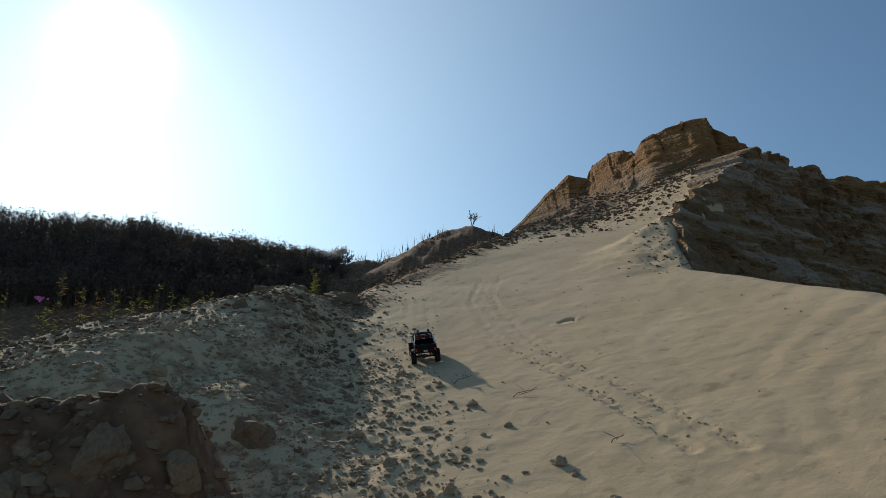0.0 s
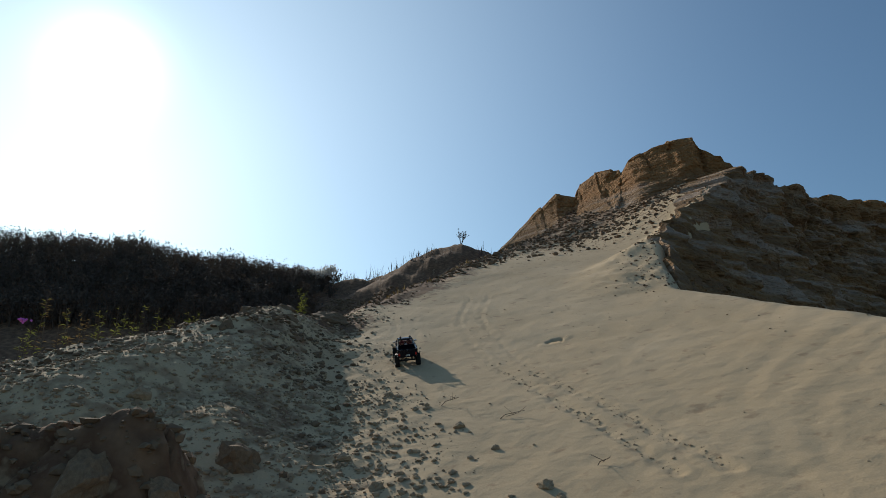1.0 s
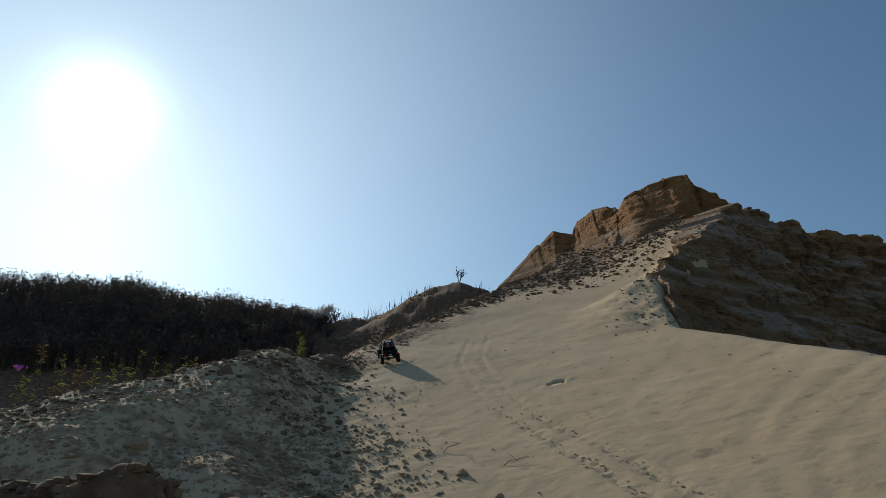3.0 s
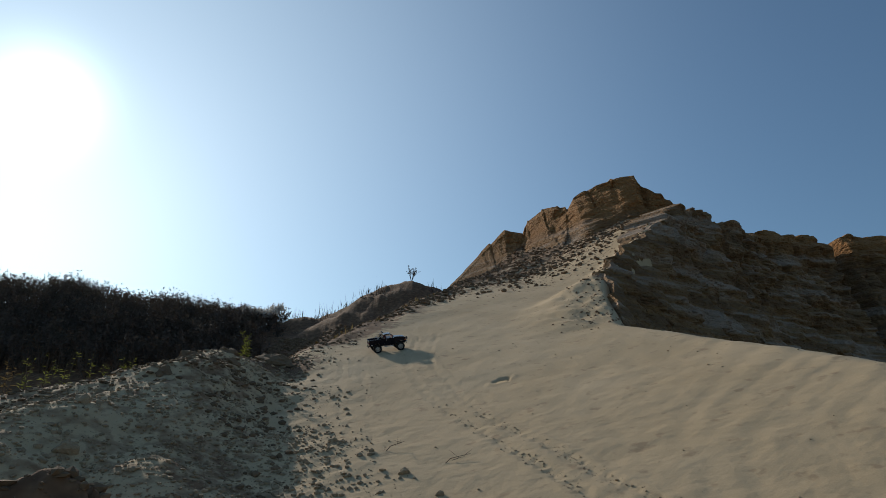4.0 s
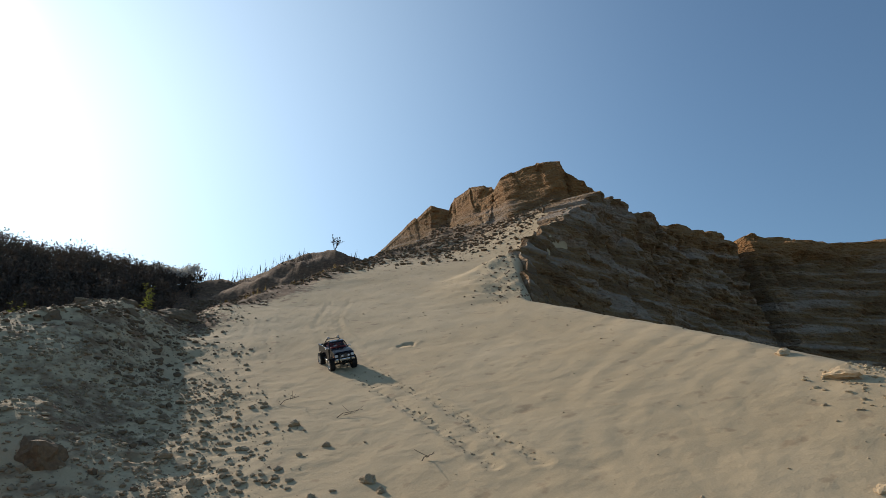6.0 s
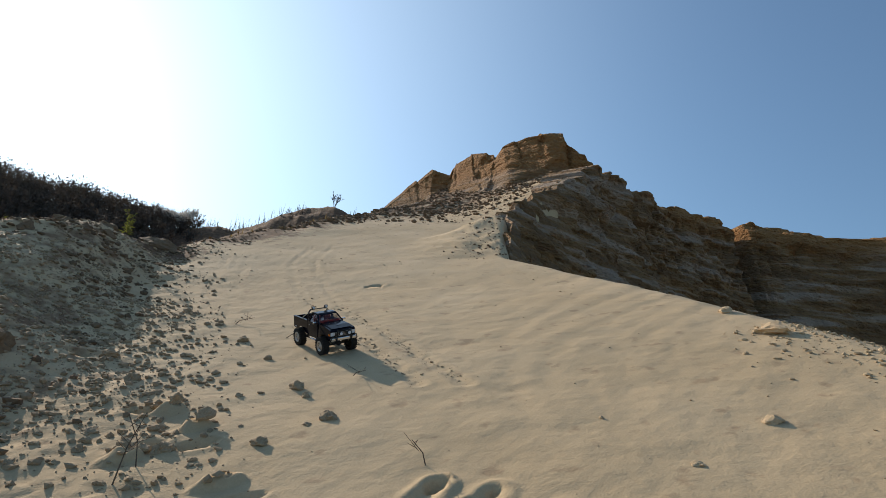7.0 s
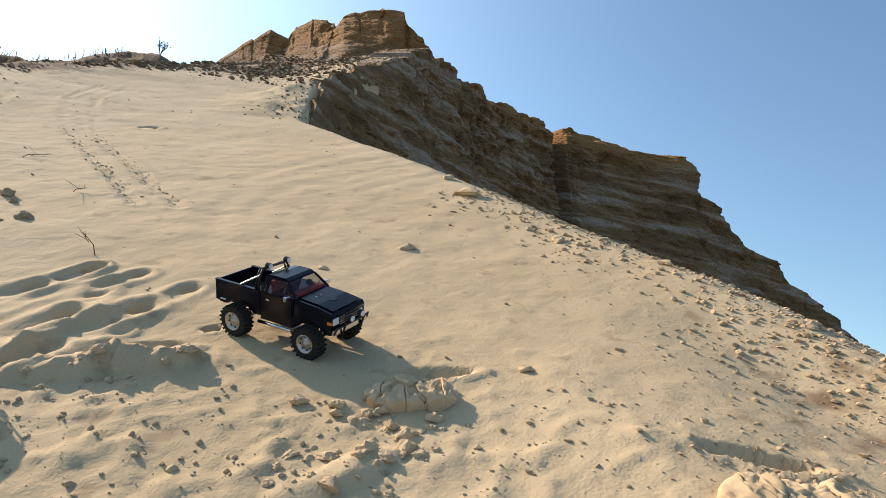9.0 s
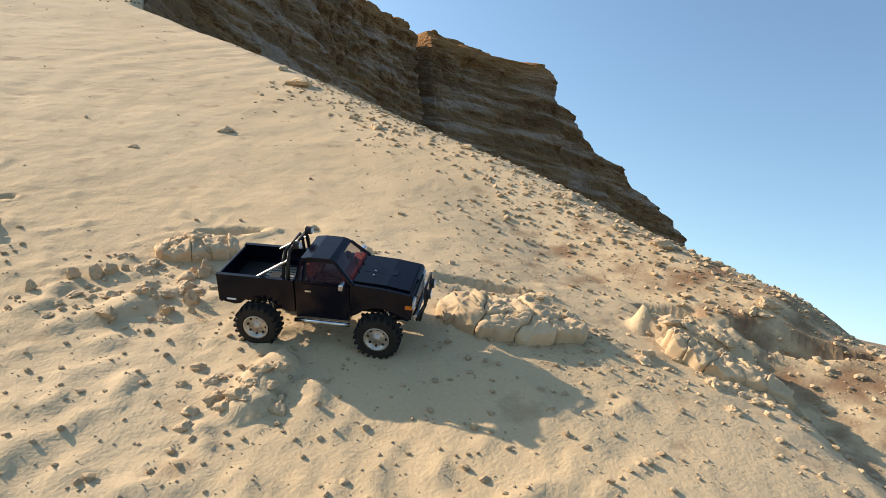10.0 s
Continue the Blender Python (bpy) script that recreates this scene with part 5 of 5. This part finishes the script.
    for y in (-0.03, 0.03):
        bm = bmesh.new()
        disc(bm, (0.297, y, 0.160), 0.0145, 0.014)
        lamp = part("fog_lamp", bm, PLASTIC, bull)
        bm = bmesh.new()
        disc(bm, (0.305, y, 0.160), 0.0115, 0.003)
        part("lens", bm, LENS, lamp)
    # rear
    bm = bmesh.new()
    tube(bm, [(-0.285, -0.07, 0.108), (-0.300, -0.06, 0.092), (-0.300, 0.06, 0.092), (-0.285, 0.07, 0.108)], 0.005, 8)
    box(bm, (0.03, 0.02, 0.012), (-0.29, 0, 0.095))
    part("rear_bumper", bm, PLASTIC, t)
    bm = bmesh.new()
    box(bm, (0.002, 0.036, 0.014), (-0.2875, 0, 0.137))
    plate = part("rear_plate", bm, PLATE, t, "small white plate")
    for k in range(2):
        bm = bmesh.new()
        box(bm, (0.001, 0.012, 0.007), (-0.2893, -0.008 + 0.016 * k, 0.137))
        part("plate_bar", bm, PLASTIC, plate)
    # underneath
    for s in (-1, 1):
        bm = bmesh.new()
        box(bm, (0.53, 0.008, 0.016), (-0.01, s * 0.038, 0.095), bevel=0.002)
        part("frame_rail", bm, PLASTIC, t)
        for x in (-0.162, 0.162):
            bm = bmesh.new()
            tube(bm, [(x + 0.02, s * 0.052, 0.068), (x + 0.005, s * 0.045, 0.125)], 0.007, 8)
            part("shock", bm, CHROME, t, smooth_faces=True)
            bm = bmesh.new()
            tube(bm, [(x - 0.06, s * 0.045, 0.080), (x, s * 0.045, 0.070), (x + 0.06, s * 0.045, 0.080)], 0.004, 6)
            part("leaf_spring", bm, PLASTIC, t)
    for x in (-0.162, 0.162):
        bm = bmesh.new()
        tube(bm, [(x, -0.09, 0.06), (x, 0.09, 0.06)], 0.009, 10)
        bmesh.ops.create_icosphere(bm, subdivisions=2, radius=0.02, matrix=pose(x, 0.015, 0.06))
        part("axle", bm, PLASTIC, t, smooth_faces=True)
    bm = bmesh.new()
    tube(bm, [(-0.15, 0.01, 0.065), (0.0, 0.0, 0.09), (0.15, 0.01, 0.065)], 0.005, 8)
    box(bm, (0.06, 0.05, 0.03), (0.0, 0, 0.09), bevel=0.004)
    part("gearbox", bm, PLASTIC, t)
    wheels = [wheel(t, x, y, 0.060, 0.046, STEEL) for x in (-0.162, 0.162) for y in (-0.106, 0.106)]
    # the body sits low and short over the axles, and the cab draws in towards its roof
    for ob in t.children_recursive:
        if ob.type != "MESH" or ob.parent in wheels or ob.parent.parent in wheels:
            continue
        for v in ob.data.vertices:
            x, y, z = v.co
            x = max(min(x, 0.162), -0.162) + 0.88 * (x - max(min(x, 0.162), -0.162))
            low = min(z, 0.09) + 0.89 * (min(max(z, 0.09), 0.205) - 0.09) + 0.80 * max(z - 0.205, 0)
            v.co = (x, y * (1 - 1.9 * max(min(z, 0.275) - 0.205, 0)), low)
    return t, wheels


pickup, pickup_wheels = build_pickup()


# ---- the parked model ----
def build_parked():
    t = tagged(new("off_roader"), "blue and white radio-controlled model off-roader, parked on the sand", "model car")
    hw = 0.100
    bm = bmesh.new()
    low = [(-0.27, 0.12)] + [p for p in arch(-0.155, 0.078, 0.1) if p[1] > 0.105] + [(-0.07, 0.10), (0.07, 0.10)] + [p for p in arch(0.155, 0.078, 0.1) if p[1] > 0.105] + [(0.245, 0.118), (0.248, 0.150), (-0.27, 0.150)]
    prism(bm, low, -hw, hw)
    part("lower_body", bm, BLUE, t, "blue lower body", bevel=0.002)
    bm = bmesh.new()
    prism(bm, [(-0.27, 0.150), (0.248, 0.150), (0.252, 0.196), (0.245, 0.204), (-0.27, 0.206)], -hw - 0.001, hw + 0.001)
    part("upper_body", bm, WHITE, t, "white upper body", bevel=0.003)
    for s in (-1, 1):
        bm = bmesh.new()
        box(bm, (0.52, 0.002, 0.012), (-0.01, s * (hw + 0.002), 0.147))
        part("stripe", bm, BLUE, t)
        bm = bmesh.new()
        box(bm, (0.125, 0.002, 0.094), (0.03, s * (hw + 0.0018), 0.156), bevel=0.0008)
        door = part("door", bm, WHITE, t)
        for k in range(6):
            bm = bmesh.new()
            box(bm, (0.009, 0.001, 0.012), (-0.005 + k * 0.013, s * (hw + 0.0034), 0.166))
            part("decal_bar", bm, BLUE, door)
    bm = bmesh.new()
    prism(bm, [(0.085, 0.205), (0.243, 0.2045), (0.243, 0.210), (0.16, 0.214), (0.085, 0.2135)], -0.094, 0.094)
    hood = part("bonnet", bm, HOOD, t, "glossy blue bonnet with scuffs", bevel=0.002)
    bm = bmesh.new()
    box(bm, (0.13, 0.05, 0.003), (0.165, 0, 0.2140), (0, 1, 0), 0.0014)
    part("bulge", bm, HOOD, hood)
    for k in range(5):
        bm = bmesh.new()
        box(bm, (0.010, 0.011, 0.001), (0.12, -0.045 + k * 0.014, 0.2149))
        part("decal_bar", bm, TAIL if k % 2 else WHITE, hood)
    # cabin
    bm = bmesh.new()
    prism(bm, [(-0.268, 0.205), (0.082, 0.205), (0.040, 0.268), (-0.262, 0.270)], -hw, hw, (0.205, 0.18))
    part("cabin", bm, PALEBLUE, t, bevel=0.003)
    bm = bmesh.new()
    prism(bm, [(-0.266, 0.269), (0.038, 0.267), (0.028, 0.277), (-0.10, 0.281), (-0.260, 0.279)], -0.088, 0.088)
    roof = part("roof", bm, PALEBLUE, t, "worn pale blue ribbed roof", bevel=0.002)
    for k in range(5):
        bm = bmesh.new()
        box(bm, (0.10, 0.010, 0.003), (-0.035, -0.06 + k * 0.03, 0.2812), (0, 1.2, 0), 0.001)
        part("rib", bm, PALEBLUE, roof)
        bm = bmesh.new()
        box(bm, (0.12, 0.010, 0.003), (-0.18, -0.06 + k * 0.03, 0.2812), (0, -0.6, 0), 0.001)
        part("rib", bm, PALEBLUE, roof)
    bm = bmesh.new()
    box(bm, (0.003, 0.17, 0.004), (-0.098, 0, 0.2815))
    part("roof_seam", bm, PLASTIC, roof)
    for s in (-1, 1):
        for x0, x1, top0, top1 in ((-0.005, 0.068, 0.0, 0.036), (-0.235, -0.03, -0.232, -0.03)):
            bm = bmesh.new()
            zz = ((x0, 0.210), (x1, 0.210), (top1, 0.260), (top0, 0.260))
            bm.faces.new([bm.verts.new((a, s * (hw + 0.0015 - (z - 0.205) * 0.18), z)) for a, z in zz])
            bmesh.ops.solidify(bm, geom=bm.faces[:], thickness=0.002)
            part("side_window", bm, DARKGLASS, t)
    bm = bmesh.new()
    bm.faces.new([bm.verts.new(v) for v in ((0.0835, 0.09, 0.209), (0.0835, -0.09, 0.209), (0.0445, -0.082, 0.264), (0.0445, 0.082, 0.264))])
    bmesh.ops.solidify(bm, geom=bm.faces[:], thickness=0.002)
    part("windscreen", bm, DARKGLASS, t)
    bm = bmesh.new()
    box(bm, (0.014, 0.2, 0.02), (0.262, 0, 0.125), bevel=0.003)
    part("front_bumper", bm, CHROME, t)
    bm = bmesh.new()
    tube(bm, [(0.262, -0.08, 0.10), (0.274, -0.08, 0.180), (0.272, -0.07, 0.193), (0.272, 0.07, 0.193), (0.274, 0.08, 0.180), (0.262, 0.08, 0.10)], 0.004, 8)
    tube(bm, [(0.272, -0.08, 0.15), (0.272, 0.08, 0.15)], 0.003, 8)
    part("brush_guard", bm, PLASTIC, t)
    for s in (-1, 1):
        bm = bmesh.new()
        disc(bm, (0.253, s * 0.07, 0.178), 0.014, 0.006)
        part("headlight", bm, LENS, t)
        bm = bmesh.new()
        box(bm, (0.5, 0.008, 0.016), (0, s * 0.04, 0.092))
        part("frame_rail", bm, PLASTIC, t)
    for x in (-0.155, 0.155):
        bm = bmesh.new()
        tube(bm, [(x, -0.09, 0.064), (x, 0.09, 0.064)], 0.008, 10)
        part("axle", bm, PLASTIC, t)
        for y in (-0.106, 0.106):
            wheel(t, x, y, 0.064, 0.05, CHROME)
    return t


parked = build_parked()
parked.matrix_world = on_slope(0.761, 1.403, 52, 0.0, 0.15)

# ---- movement ----
DRIVE = [(0, -0.09, 6.07, 94), (0.5, -0.1, 6.42, 93), (1.0, -0.17, 6.78, 94), (1.5, -0.236, 7.1, 93), (1.8, -0.28, 7.3, 92), (1.9, -0.34, 8.43, 90), (2.2, -0.38, 8.55, 92),
         (3.3, -0.6, 9.06, 105), (3.5, -0.64, 9.17, 110), (3.55, -0.34, 9.18, 66), (3.6, -0.05, 9.15, 22), (3.9, 0.104, 9.3, 18), (4.3, 0.46, 9.1, -25), (4.5, 0.6, 8.96, -42), (4.7, 0.69, 8.74, -57),
         (5.0, 0.72, 8.18, -68), (5.25, 0.7, 7.78, -76), (5.5, 0.665, 7.37, -80), (5.7, 0.62, 6.95, -80), (7.0, 0.849, 4.433, -65), (7.5, 1.057, 3.70, -59), (8.0, 1.315, 3.024, -60), (8.5, 1.638, 2.22, -60), (9.0, 1.949, 1.43, -52),
         (9.2, 2.045, 1.218, -47), (9.5, 2.205, 0.79, -43), (9.7, 2.288, 0.522, -42), (10.0, 2.385, 0.216, -42)]
# nose-up tilt in degrees and lift while it climbs over the broken slab
BOUNCE = ((9.1, 9.3, 9.5, 9.7, 9.9), (0, 2, 6, 3, 0), (0, 0.008, 0.008, 0.002, 0))


def motions():
    walk(pickup, [(t, on_slope(x, y, a, float(np.interp(t, BOUNCE[0], BOUNCE[2]))) @ pose(0, 0, 0, 0, -float(np.interp(t, BOUNCE[0], BOUNCE[1])))) for t, x, y, a in DRIVE])
    # the wheels roll with the way driven
    ts = np.arange(0, 301) / 30
    px, py = (np.interp(ts, [r[0] for r in DRIVE], [r[k] for r in DRIVE]) for k in (1, 2))
    turn = np.cumsum(np.r_[0, np.minimum(np.hypot(np.diff(px), np.diff(py)) / 0.06, 1.2)])
    for w in pickup_wheels:
        at = w.location.copy()
        walk(w, [(float(t), Matrix.Translation(at) @ Matrix.Rotation(float(a), 4, "Y")) for t, a in zip(ts, turn)])

    for ob, a, b, size, hop, late in kicked:
        t0 = 9.15 + late
        p, q = (Vector((*c, ground_z(*c) + 0.25 * size)) for c in (a, b))
        mid = (p + q) / 2 + Vector((0, 0, hop))
        walk(ob, [(0, Matrix.Translation(p)), (t0, Matrix.Translation(p)), (t0 + 0.15, Matrix.Translation(mid) @ pose(0, 0, 0, 50, 30)), (t0 + 0.3, Matrix.Translation(q) @ pose(0, 0, 0, 95, 60)), (10, Matrix.Translation(q) @ pose(0, 0, 0, 95, 60))])

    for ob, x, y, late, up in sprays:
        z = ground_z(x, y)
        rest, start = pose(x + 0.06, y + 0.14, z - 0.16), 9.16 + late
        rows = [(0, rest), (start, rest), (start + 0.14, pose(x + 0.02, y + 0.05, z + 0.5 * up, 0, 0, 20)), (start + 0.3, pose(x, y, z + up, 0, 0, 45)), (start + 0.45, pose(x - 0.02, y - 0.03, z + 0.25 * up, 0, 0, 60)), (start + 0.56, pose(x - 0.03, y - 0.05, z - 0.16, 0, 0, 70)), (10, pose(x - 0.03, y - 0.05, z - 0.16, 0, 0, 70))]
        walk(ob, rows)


motions()
